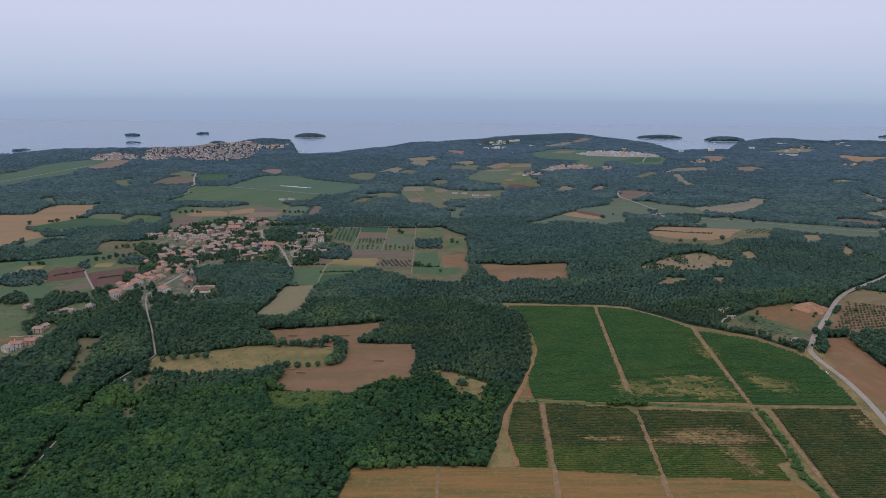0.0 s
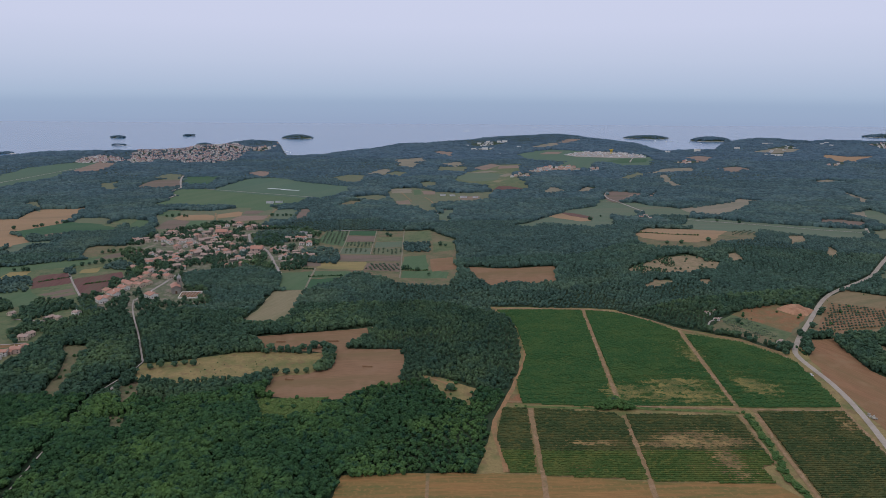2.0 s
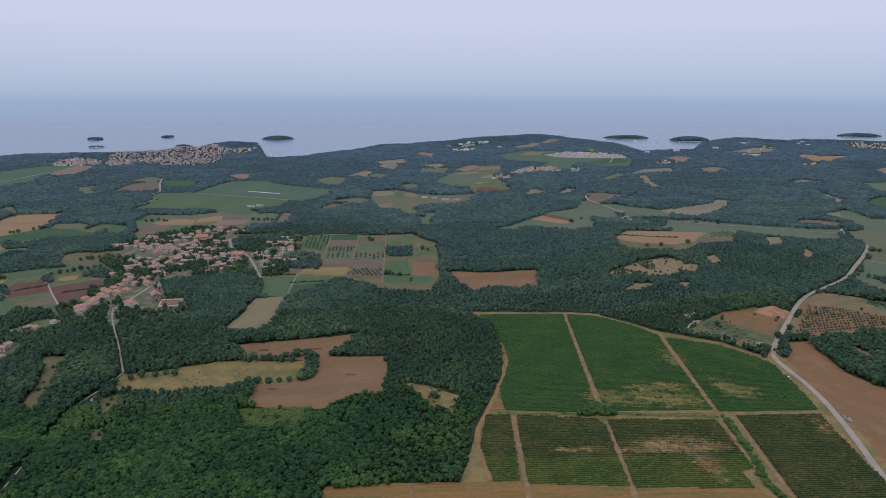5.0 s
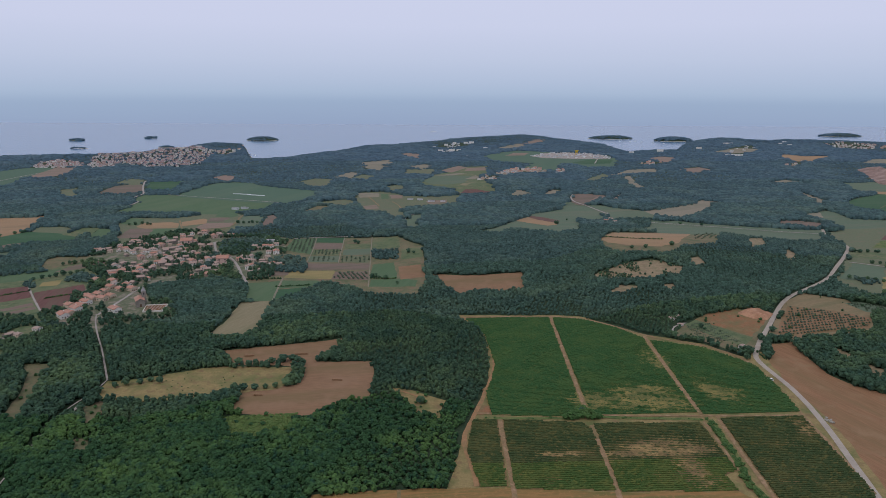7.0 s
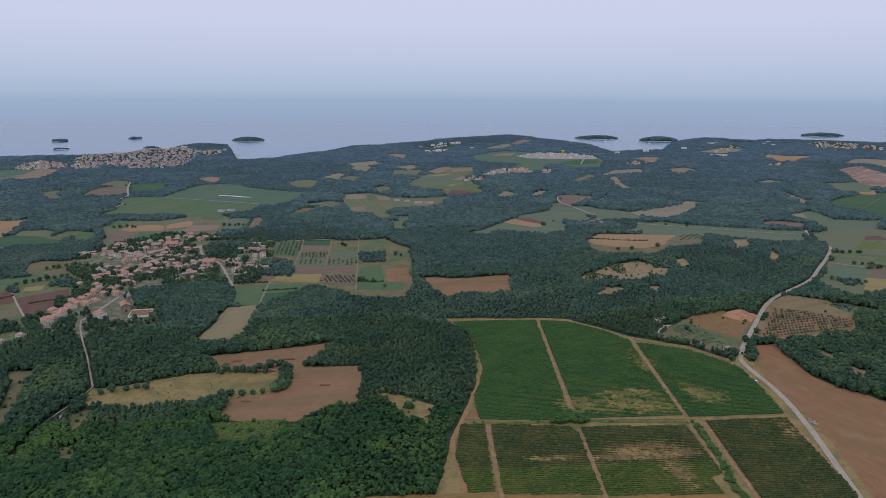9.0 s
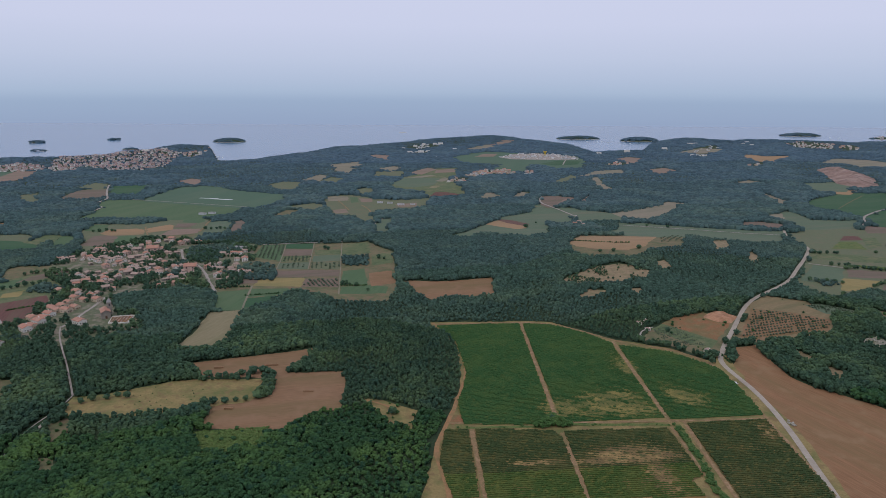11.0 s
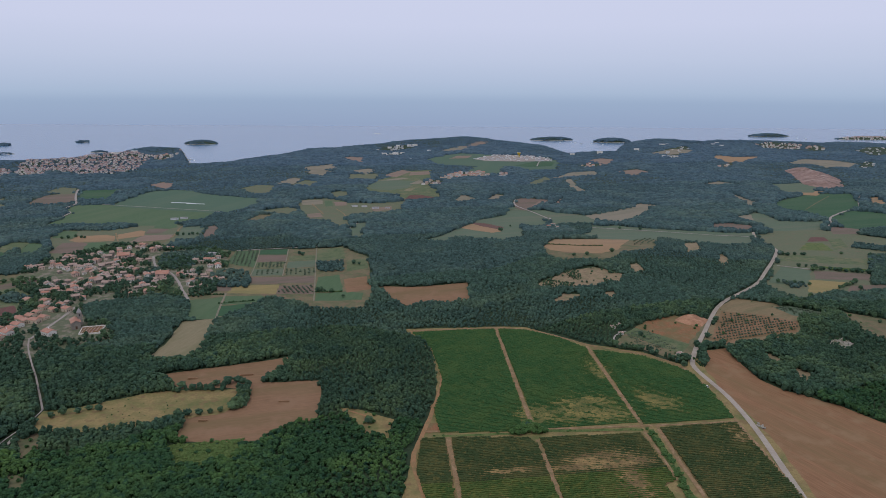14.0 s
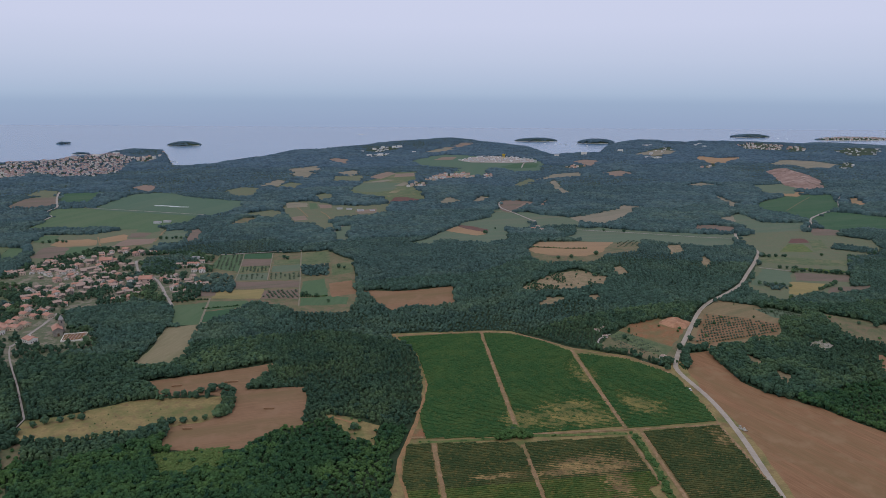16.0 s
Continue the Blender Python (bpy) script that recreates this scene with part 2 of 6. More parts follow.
LEAF_EDGE, LEAF_PLAIN, FAR_LEAF, LEAF_SLOPE, COAST_LEAF_HAZED = [hazed_leaf(n, f) for n, f in (("hazed_leaf_1", 0.14), ("hazed_leaf_2", 0.32), ("hazed_leaf_3", 0.52), ("hazed_leaf_4", 0.76), ("hazed_leaf_5", 1.0))]
OLIVE_LEAF = mat("olive_leaf", (0.10, 0.135, 0.085), (0.065, 0.09, 0.055), 0.8, bump=1.0, rough=0.7, island=0.2)
BARK = mat("bark", (0.10, 0.075, 0.05), (0.15, 0.115, 0.08), 0.4)

# ---- lie of the land: the shore by bearing (x / y), gentle slope to the sea, wooded hills ----
SEA = -30.0
SHORE_B = [-1.5, -0.689, -0.615, -0.557, -0.476, -0.411, -0.362, -0.314, -0.256, -0.222, -0.212, -0.197, -0.152, -0.087, -0.045, -0.003, 0.042, 0.09,
           0.138, 0.17, 0.219, 0.243, 0.292, 0.329, 0.405, 0.422, 0.444, 0.476, 0.525, 0.545, 0.572, 0.615, 0.722, 0.742, 0.771, 0.822, 0.892, 1.6]
SHORE_Y = [2000, 2300, 2437, 2565, 2600, 2650, 2671, 2825, 3058, 3045, 2533, 2562, 2625, 2892, 3136, 3167, 3290, 3396,
           3489, 3633, 3438, 3381, 3200, 2860, 2930, 3320, 3370, 3497, 3355, 3356, 3400, 3442, 3361, 3293, 3337, 3286, 3161, 2700]
SLOPE = ([-9000, 900, 1500, 2300, 2800, 9000], [0, 0, -11, -18, -25, -26])
HILLS = [(390, 840, 20, 170, 130), (130, 960, 11, 140, 120), (-120, 1130, 8, 160, 90), (310, 1620, 10, 130, 90), (-228, 680, 6, 80, 60),
         (490, 570, 8, 110, 80), (-1130, 2490, 10, 200, 80), (-735, 2930, 20, 130, 90), (590, 3470, 20, 240, 150), (930, 3500, 8, 110, 90), (360, 3330, 6, 90, 80), (250, 3240, 8, 200, 120),
         (1610, 3370, 12, 200, 90), (2020, 3320, 6, 200, 60), (-800, 2680, 17, 170, 80)]
# islets and far peninsulas: x, y, height, half length, half depth
ISLES = [(-666, 3470, 16, 74, 60), (-1248, 3601, 5, 32, 30), (-1531, 3430, 7, 42, 35), (-1324, 2970, 6, 36, 30), (-1669, 3023, 0.6, 32, 24), (-1474, 2767, 0.6, 26, 20),
         (-985, 3030, 6, 36, 30), (-1560, 2560, 3, 45, 40), (202, 4194, 1.5, 50, 40), (667, 4650, 0.5, 50, 40), (1369, 3445, 17, 92, 60), (1100, 3609, 15, 115, 60),
         (2489, 3825, 16, 115, 70), (2960, 3560, 12, 240, 80)]


def shore(x, y):
    """How far a place lies inland of the shore, in metres (negative: out at sea)."""
    return np.interp(x / np.maximum(y, 1.0), SHORE_B, SHORE_Y) + 9 * np.sin(x * 0.031) + 6 * np.sin(x * 0.083 + 1) - y


def height(x, y):
    """The ground's height at places x, y (arrays or numbers)."""
    x, y = np.asarray(x, float), np.asarray(y, float)
    inland = shore(x, y)
    z = np.minimum(np.interp(y, *SLOPE), SEA - 0.4 + np.clip(inland * 0.06, -8, 200))
    for hx, hy, h, rx, ry in HILLS:
        z = z + h * np.exp(-0.5 * (((x - hx) / rx) ** 2 + ((y - hy) / ry) ** 2)) * np.clip(inland / 60, 0, 1)
    for ix, iy, h, rx, ry in ISLES:
        r = ((x - ix) / rx) ** 2 + ((y - iy) / ry) ** 2
        z = np.maximum(z, SEA - 8 + (h + 8) * np.maximum(1 - 0.8 * r, 0) ** 0.5)
    return z


# ---- meshes ----
def mesh_of(name, co, tris, smooth=False):
    """A mesh from arrays of places and triangles."""
    me = bpy.data.meshes.new(name)
    co, tris = np.asarray(co, np.float32), np.asarray(tris, np.int32)
    me.vertices.add(len(co))
    me.vertices.foreach_set("co", co.ravel())
    me.loops.add(tris.size)
    me.loops.foreach_set("vertex_index", tris.ravel())
    me.polygons.add(len(tris))
    me.polygons.foreach_set("loop_start", np.arange(0, tris.size, 3, dtype=np.int32))
    me.polygons.foreach_set("use_smooth", np.full(len(tris), smooth))
    me.update(calc_edges=True)
    me.validate()
    return me


def solid(name, me, material, parent=None, label=""):
    ob = new(name, me)
    if not me.materials:
        me.materials.append(material)
    if parent:
        ob.parent = parent
    return tagged(ob, label)


def part(name, bm, material, parent, label=""):
    me = bpy.data.meshes.new(name)
    bm.to_mesh(me)
    bm.free()
    return solid(name, me, material, parent, label)


def inside(px, py, corners):
    """Which of the places lie within the outline."""
    c = np.asarray(corners, float)
    hit = np.zeros(len(px), bool)
    near = np.flatnonzero((px >= c[:, 0].min()) & (px <= c[:, 0].max()) & (py >= c[:, 1].min()) & (py <= c[:, 1].max()))
    x, y = px[near], py[near]
    odd = np.zeros(len(near), bool)
    for (x0, y0), (x1, y1) in zip(c, np.roll(c, -1, 0)):
        if y0 != y1:
            odd ^= ((y0 > y) != (y1 > y)) & (x < (x1 - x0) * (y - y0) / (y1 - y0) + x0)
    hit[near] = odd
    return hit


def off_line(px, py, line):
    """How far the places lie from a line of points."""
    best = np.full(len(px), 1e9)
    for (x0, y0), (x1, y1) in zip(line, line[1:]):
        dx, dy = x1 - x0, y1 - y0
        s = np.clip(((px - x0) * dx + (py - y0) * dy) / max(dx * dx + dy * dy, 1e-6), 0, 1)
        best = np.minimum(best, np.hypot(px - x0 - s * dx, py - y0 - s * dy))
    return best


def blotch(x, y, size, seed=0):
    """Smooth noise from 0 to 1 over the plan."""
    u, v = np.asarray(x) / size + 37.3 * seed, np.asarray(y) / size + 11.7 * seed
    i, j = np.floor(u).astype(int), np.floor(v).astype(int)
    a, b = u - i, v - j
    a, b = a * a * (3 - 2 * a), b * b * (3 - 2 * b)

    def corner(p, q):
        return np.mod(np.sin(p * 127.1 + q * 311.7 + seed * 74.7) * 43758.5453, 1.0)
    return (corner(i, j) * (1 - a) + corner(i + 1, j) * a) * (1 - b) + (corner(i, j + 1) * (1 - a) + corner(i + 1, j + 1) * a) * b


def sheet(xs, ys, z, drop=None):
    """Grid over the plan as places and triangles."""
    gx, gy = np.meshgrid(xs, ys)
    co = np.stack([gx.ravel(), gy.ravel(), z(gx.ravel(), gy.ravel())], 1)
    n, k = len(xs), np.arange((len(xs) - 1) * (len(ys) - 1))
    a = k // (n - 1) * n + k % (n - 1)
    return co, np.concatenate([np.stack([a, a + 1, a + n + 1], 1), np.stack([a, a + n + 1, a + n], 1)])


# ---- ground and sea ----
# pale bare limestone along the waterline
links, nodes = WOOD_FLOOR.node_tree.links, WOOD_FLOOR.node_tree.nodes
level, low, shore_mix = nodes.new("ShaderNodeSeparateXYZ"), nodes.new("ShaderNodeMapRange"), nodes.new("ShaderNodeMix")
low.inputs["From Min"].default_value, low.inputs["From Max"].default_value = SEA + 1.7, SEA + 1.2
shore_mix.data_type, shore_mix.inputs["B"].default_value = "RGBA", (0.45, 0.43, 0.40, 1)
links.new(nodes["Geometry"].outputs["Position"], level.inputs[0])
links.new(level.outputs["Z"], low.inputs["Value"])
links.new(low.outputs[0], shore_mix.inputs["Factor"])
links.new(nodes["Principled BSDF"].inputs["Base Color"].links[0].from_socket, shore_mix.inputs["A"])
links.new(shore_mix.outputs["Result"], nodes["Principled BSDF"].inputs["Base Color"])

co, tris = sheet(np.concatenate([np.arange(-4600, -1000, 60.0), np.arange(-1000, 1300, 20.0), np.arange(1300, 4601, 50.0)]),
                 np.concatenate([np.arange(-700, 200, 60.0), np.arange(200, 1100, 15.0), np.arange(1100, 2300, 30.0), np.arange(2300, 4760, 25.0)]), height)
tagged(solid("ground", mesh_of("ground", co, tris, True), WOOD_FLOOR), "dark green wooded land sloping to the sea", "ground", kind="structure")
SEA_WATER = mat("sea_water", (0.055, 0.155, 0.272), (0.062, 0.163, 0.284), 60.0, (0.067, 0.170, 0.292), 500, rough=0.22, bump=0.0, spec=0.5)
co, tris = sheet(np.arange(-7000, 7001, 500.0), np.arange(1800, 7001, 400.0), lambda x, y: np.full(len(x), SEA))
tagged(solid("water", mesh_of("water", co, tris, True), SEA_WATER), "calm hazy blue grey sea", "sea", kind="structure")

CLEAR, CLEAR_NAMES, FIELD_SKINS, LINES, VINEYARDS = [], [], [], [], []


def drape(name, corners, rise, step=14.0, wobble=0.8):
    """An outline with slightly uneven edges, laid on the ground as a mesh."""
    from mathutils.geometry import delaunay_2d_cdt
    c = np.asarray(corners, float)
    span = max(np.ptp(c[:, 0]), np.ptp(c[:, 1]))
    step = max(step, span / 30)
    ring = []
    for p, q in zip(c, np.roll(c, -1, 0)):
        n = max(1, int(np.hypot(*(q - p)) / (step * 0.6)))
        for k in range(n):
            s = p + (q - p) * k / n
            ring.append(s + (np.random.uniform(-wobble, wobble, 2) if k else 0))
    ring = np.array(ring)
    gx, gy = np.meshgrid(np.arange(c[:, 0].min(), c[:, 0].max(), step), np.arange(c[:, 1].min(), c[:, 1].max(), step))
    gx, gy = gx.ravel() + 0.013, gy.ravel() + 0.017
    keep = inside(gx, gy, ring)
    verts = [Vector(p) for p in ring] + [Vector(p) for p in zip(gx[keep], gy[keep])]
    vs, _, fs, *_ = delaunay_2d_cdt(verts, [], [list(range(len(ring)))], 1, 1e-4)
    xy = np.array([v[:] for v in vs])
    me = bpy.data.meshes.new(name)
    me.from_pydata([(x, y, z) for (x, y), z in zip(xy, height(xy[:, 0], xy[:, 1]) + rise)], [], fs)
    me.update()
    return me


def field(name, material, label, corners, level):
    CLEAR.append(corners)
    CLEAR_NAMES.append(name)
    FIELD_SKINS.append(material.name)
    far = min(y for _, y in corners)
    ob = solid(name, drape(name, corners, (0.08 + 0.08 * level) * max(1.0, far / 700), wobble=1.2), material)
    return tagged(ob, label, "field")


def smooth_line(points, step=6.0):
    """A line of points, rounded at its corners and cut into even steps."""
    p = np.asarray(points, float)
    for _ in range(2):
        q = [p[0]]
        for a, b in zip(p, p[1:]):
            q += [a * 0.75 + b * 0.25, a * 0.25 + b * 0.75]
        p = np.array(q + [p[-1]])
    d = np.concatenate([[0], np.cumsum(np.hypot(*np.diff(p, axis=0).T))])
    s = np.linspace(0, d[-1], max(2, int(d[-1] / step)))
    return np.stack([np.interp(s, d, p[:, 0]), np.interp(s, d, p[:, 1])], 1)


def ribbon(name, line, width, rise, wobble=0.25):
    """A strip of that width along a line, with uneven edges, on the ground."""
    p = smooth_line(line)
    t = np.gradient(p, axis=0)
    n = np.stack([-t[:, 1], t[:, 0]], 1) / np.maximum(np.hypot(*t.T), 1e-6)[:, None]
    w = width / 2 + np.random.uniform(-wobble, wobble, (len(p), 2))
    rows = [p + n * w[:, :1], p, p - n * w[:, 1:]]
    xy = np.concatenate(rows)
    m, k = len(p), np.arange(len(p) - 1)
    tris = np.concatenate([np.stack([a + k, b + k, b + k + 1], 1) for a, b in ((0, m), (m, 2 * m))] + [np.stack([a + k, b + k + 1, a + k + 1], 1) for a, b in ((0, m), (m, 2 * m))])
    return mesh_of(name, np.column_stack([xy, height(xy[:, 0], xy[:, 1]) + rise]), tris, True)


def track(name, material, label, width, line):
    LINES.append((line, width))
    rise = 0.42 * max(1.0, min(y for _, y in line) / 700)
    ob = solid(name, ribbon(name, line, width, rise, 0.05 if name == "road" else width * 0.1), material)
    return tagged(ob, label, "road" if name == "road" else "track", kind="structure")


# fields and clearings
field("meadow", DRY_GRASS, "vineyard headland of dry grass and reddish earth", [(54, 639), (142, 632), (173, 625), (219, 574), (258, 550), (285, 512), (274, 377), (253, 294), (58, 291), (10, 290), (24, 341), (35, 386), (39, 401), (50, 430), (62, 473), (70, 518), (75, 578)], 1)
field("stubble_field", STUBBLE_RED, "dry stubble field of straw and reddish soil", [(-49, 340), (-1, 342), (61, 342), (120, 333), (184, 331), (192, 317), (183, 280), (-62, 276), (-52, 312)], 2)
field("ploughed_field", SOIL_BROWN, "harvested brown field with bare pinkish soil", [(-158, 553), (-128, 562), (-91, 571), (-50, 583), (-58, 552), (-67, 536), (-68, 521), (-72, 530), (-23, 528), (-22, 490), (-24, 458), (-38, 461), (-52, 444), (-63, 427), (-113, 440), (-118, 447), (-115, 474), (-94, 480), (-78, 486), (-75, 508), (-80, 519), (-97, 524), (-129, 526)], 1)
field("dry_meadow", DRY_GRASS, "dry yellow meadow with small bushes", [(-216, 468), (-220, 499), (-198, 502), (-175, 512), (-155, 521), (-128, 523), (-85, 520), (-86, 486), (-93, 475), (-121, 471), (-143, 465), (-183, 462)], 1)
field("clearing", SCRUB_GREEN, "light green scrub clearing", [(-120, 436), (-71, 438), (-72, 410), (-108, 404)], 1)
field("clearing", MEADOW_BROWN, "grassy clearing in the wood", [(-299, 536), (-278, 534), (-269, 503), (-253, 451), (-256, 433), (-265, 437), (-274, 481), (-284, 509)], 1)
field("clearing", MEADOW_BROWN, "small dry clearing in the wood", [(-220, 456), (-209, 466), (-196, 435), (-207, 431)], 1)
field("clearing", DRY_GRASS, "dry clearing with a dirt path", [(-7, 477), (7, 472), (31, 453), (25, 426), (11, 434)], 1)
field("clearing", MEADOW_BROWN, "bare patch among young trees", [(-207, 410), (-197, 410), (-188, 389), (-197, 388)], 1)
field("village_ground", GARDEN, "village gardens and yards", [(-322, 636), (-341, 720), (-348, 802), (-387, 846), (-409, 914), (-404, 998), (-342, 1066), (-290, 1072), (-253, 1030), (-164, 1005), (-144, 836), (-149, 783), (-176, 760), (-216, 789), (-223, 766), (-278, 748), (-253, 686), (-226, 673), (-211, 630), (-238, 614), (-266, 605), (-283, 598)], 1)
field("farmland", MEADOW_BROWN, "grassy farmland between the fields", [(-167, 1001), (-5, 981), (30, 905), (28, 741), (16, 711), (-36, 714), (-60, 738), (-93, 757), (-128, 672), (-173, 750), (-157, 827)], 1)
field("farmland", MEADOW_GREEN, "green meadows with hedges", [(-566, 768), (-516, 780), (-465, 807), (-431, 820), (-445, 867), (-416, 895), (-378, 904), (-346, 832), (-346, 768), (-318, 695), (-320, 633), (-366, 628), (-420, 629), (-463, 621)], 1)
field("farmland", MEADOW_GREEN, "grassy yards around farmhouses", [(-464, 621), (-420, 627), (-400, 649), (-340, 629), (-320, 604), (-339, 586), (-322, 546), (-318, 531), (-316, 492), (-327, 479), (-354, 463)], 1)
field("dirt_yard", SOIL_RED, "reddish bare dirt strip", [(-374, 532), (-354, 536), (-331, 541), (-326, 536), (-345, 530), (-364, 517)], 2)
field("olive_ground", MEADOW_BROWN, "dry orchard ground with vegetable beds", [(241, 571), (262, 595), (299, 622), (326, 623), (343, 631), (355, 609), (318, 554), (297, 528), (280, 528), (262, 554)], 1)
field("red_bank", SOIL_RED, "red earth field beside the road", [(276, 607), (295, 621), (328, 630), (332, 615), (344, 602), (332, 586), (308, 560), (299, 573), (284, 595)], 2)
field("meadow_strip", MEADOW_GREEN, "green weedy strip below red earth", [(260, 595), (276, 606), (284, 594), (298, 572), (308, 558), (291, 540), (282, 553)], 2)
field("soil_heap_ground", SOIL_PINK, "freshly dug pale pink earth", [(323, 618), (342, 630), (354, 610), (339, 597), (330, 602)], 3)
field("stubble_field", SOIL_FURROWED, "large harvested brown field beside the road", [(311, 543), (336, 544), (330, 510), (328, 482), (337, 458), (361, 430), (369, 411), (381, 388), (411, 350), (386, 281), (256, 301), (282, 394), (287, 462), (291, 504), (311, 526)], 1)
field("road_verge", DRY_GRASS, "dry grass verge beside the road", [(257, 301), (249, 315), (261, 365), (274, 429), (275, 481), (280, 508), (292, 529), (302, 527), (295, 505), (288, 463), (283, 396), (261, 303)], 2)
field("olive_ground", OCHRE_DULL, "straw strip above the olive grove", [(316, 552), (381, 640), (415, 665), (445, 644), (452, 607), (411, 552), (365, 543), (336, 542), (334, 546)], 1)
field("olive_grove", SOIL_BROWN, "olive grove in rows on red soil", [(331, 564), (379, 630), (405, 617), (435, 587), (418, 564), (376, 560), (342, 554)], 2)
field("olive_grove", CROP_GREY, "young olive grove on pale grass", [(437, 632), (455, 632), (476, 609), (458, 592), (441, 604)], 2)
field("clearing", MEADOW_BROWN, "grey dry grassy clearing", [(491, 616), (508, 600), (542, 573), (573, 556), (526, 509), (498, 524), (476, 545)], 1)
field("clearing", SOIL_BROWN, "small brown field in the wood", [(477, 507), (498, 502), (466, 468), (456, 480)], 1)
field("rocky_patch", ROCK, "pale stony patch in the scrub", [(429, 540), (448, 543), (451, 531), (432, 522)], 1)
field("bare_patch", DRY_EARTH, "bare patch in the wood", [(370, 496), (378, 480), (360, 464), (357, 475)], 1)
field("bare_patch", DRY_EARTH, "bare strip in the wood", [(364, 533), (369, 513), (355, 497), (351, 512)], 1)
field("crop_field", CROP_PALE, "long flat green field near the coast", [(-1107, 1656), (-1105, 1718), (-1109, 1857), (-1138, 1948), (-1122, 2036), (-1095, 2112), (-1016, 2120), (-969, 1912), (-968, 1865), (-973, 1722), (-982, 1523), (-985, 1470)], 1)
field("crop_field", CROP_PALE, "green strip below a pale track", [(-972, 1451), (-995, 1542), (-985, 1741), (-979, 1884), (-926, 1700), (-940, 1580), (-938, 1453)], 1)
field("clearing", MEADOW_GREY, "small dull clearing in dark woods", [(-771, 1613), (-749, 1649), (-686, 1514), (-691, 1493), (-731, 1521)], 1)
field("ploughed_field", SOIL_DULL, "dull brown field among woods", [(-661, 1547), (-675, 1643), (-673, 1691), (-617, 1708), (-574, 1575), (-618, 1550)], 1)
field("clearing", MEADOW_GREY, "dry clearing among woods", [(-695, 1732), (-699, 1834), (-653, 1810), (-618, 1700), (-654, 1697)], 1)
field("crop_field", CROP_DARK, "dark green field beside a white track", [(-575, 1608), (-627, 1758), (-578, 1775), (-540, 1778), (-511, 1660), (-526, 1612)], 1)
field("crop_field", CROP_GREEN, "large green crop field", [(-517, 1285), (-523, 1409), (-555, 1474), (-552, 1524), (-485, 1529), (-410, 1485), (-341, 1450), (-289, 1425), (-249, 1410), (-256, 1315), (-297, 1258), (-324, 1241), (-357, 1250), (-408, 1283), (-447, 1273)], 1)
field("clearing", MEADOW_GREY, "small clearing among dark woods", [(-780, 1321), (-743, 1324), (-679, 1194), (-707, 1213)], 1)
field("wheat_field", STRAW_ORANGE, "ripe orange grain field", [(-768, 1096), (-723, 1110), (-673, 1119), (-687, 1167), (-700, 1220), (-656, 1230), (-635, 1238), (-632, 1268), (-588, 1116), (-581, 1076), (-583, 1038), (-594, 1013), (-605, 988), (-573, 962), (-551, 937), (-541, 909), (-558, 896), (-558, 872), (-558, 849), (-583, 823)], 1)
field("crop_field", MEADOW_GREY, "dull green plot between hedges", [(-566, 1077), (-581, 1129), (-544, 1131), (-515, 1114), (-510, 1058)], 1)
field("crop_field", CROP_GREEN, "green plot beside a thicket", [(-461, 1017), (-476, 1108), (-449, 1103), (-432, 1018)], 1)
field("ploughed_field", SOIL_DULL, "dull brown plot under trees", [(-554, 954), (-559, 1007), (-531, 1008), (-515, 960), (-541, 946)], 1)
field("farmland", MEADOW_GREY, "small plots below the woods", [(-462, 1138), (-471, 1218), (-424, 1211), (-386, 1210), (-332, 1274), (-299, 1265), (-276, 1219), (-252, 1085), (-267, 1019), (-299, 1011), (-361, 986), (-401, 994)], 1)
field("crop_field", CROP_GREY, "grey green field with bordering trees", [(-258, 1091), (-274, 1210), (-237, 1215), (-224, 1097)], 1)
field("ploughed_field", SOIL_DULL, "brown field at a wood edge", [(-220, 1091), (-230, 1205), (-216, 1224), (-203, 1111)], 1)
field("clearing", MEADOW_BROWN, "long dry strip between woods", [(-183, 1246), (-163, 1352), (-129, 1346), (-140, 1247)], 1)
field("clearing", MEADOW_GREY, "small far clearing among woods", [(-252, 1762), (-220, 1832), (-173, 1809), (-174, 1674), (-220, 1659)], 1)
field("clearing", STRAW_HAZY, "far tan strip among woods", [(-182, 1845), (-142, 1990), (-110, 1945), (-131, 1835)], 1)
field("clearing", STRAW_HAZY, "far straw strip among woods", [(-134, 2271), (-34, 2374), (-17, 2225), (-82, 2119)], 1)
field("clearing", STRAW_HAZY, "far straw strip among woods", [(-117, 2133), (-76, 2195), (-22, 2142), (-61, 2013)], 1)
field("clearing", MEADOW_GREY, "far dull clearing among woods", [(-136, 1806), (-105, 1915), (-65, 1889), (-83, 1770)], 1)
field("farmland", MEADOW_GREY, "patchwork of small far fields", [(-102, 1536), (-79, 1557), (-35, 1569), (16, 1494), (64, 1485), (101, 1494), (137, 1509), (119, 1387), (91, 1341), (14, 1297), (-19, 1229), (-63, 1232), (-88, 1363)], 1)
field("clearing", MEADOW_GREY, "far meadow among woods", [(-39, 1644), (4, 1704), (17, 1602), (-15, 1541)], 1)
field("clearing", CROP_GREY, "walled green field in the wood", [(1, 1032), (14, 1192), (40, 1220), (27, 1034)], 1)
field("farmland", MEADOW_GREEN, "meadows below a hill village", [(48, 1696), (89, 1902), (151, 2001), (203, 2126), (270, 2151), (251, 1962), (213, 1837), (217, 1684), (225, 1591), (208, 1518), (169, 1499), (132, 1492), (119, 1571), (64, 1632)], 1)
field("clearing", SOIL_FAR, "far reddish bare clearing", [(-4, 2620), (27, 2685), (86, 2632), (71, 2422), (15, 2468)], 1)
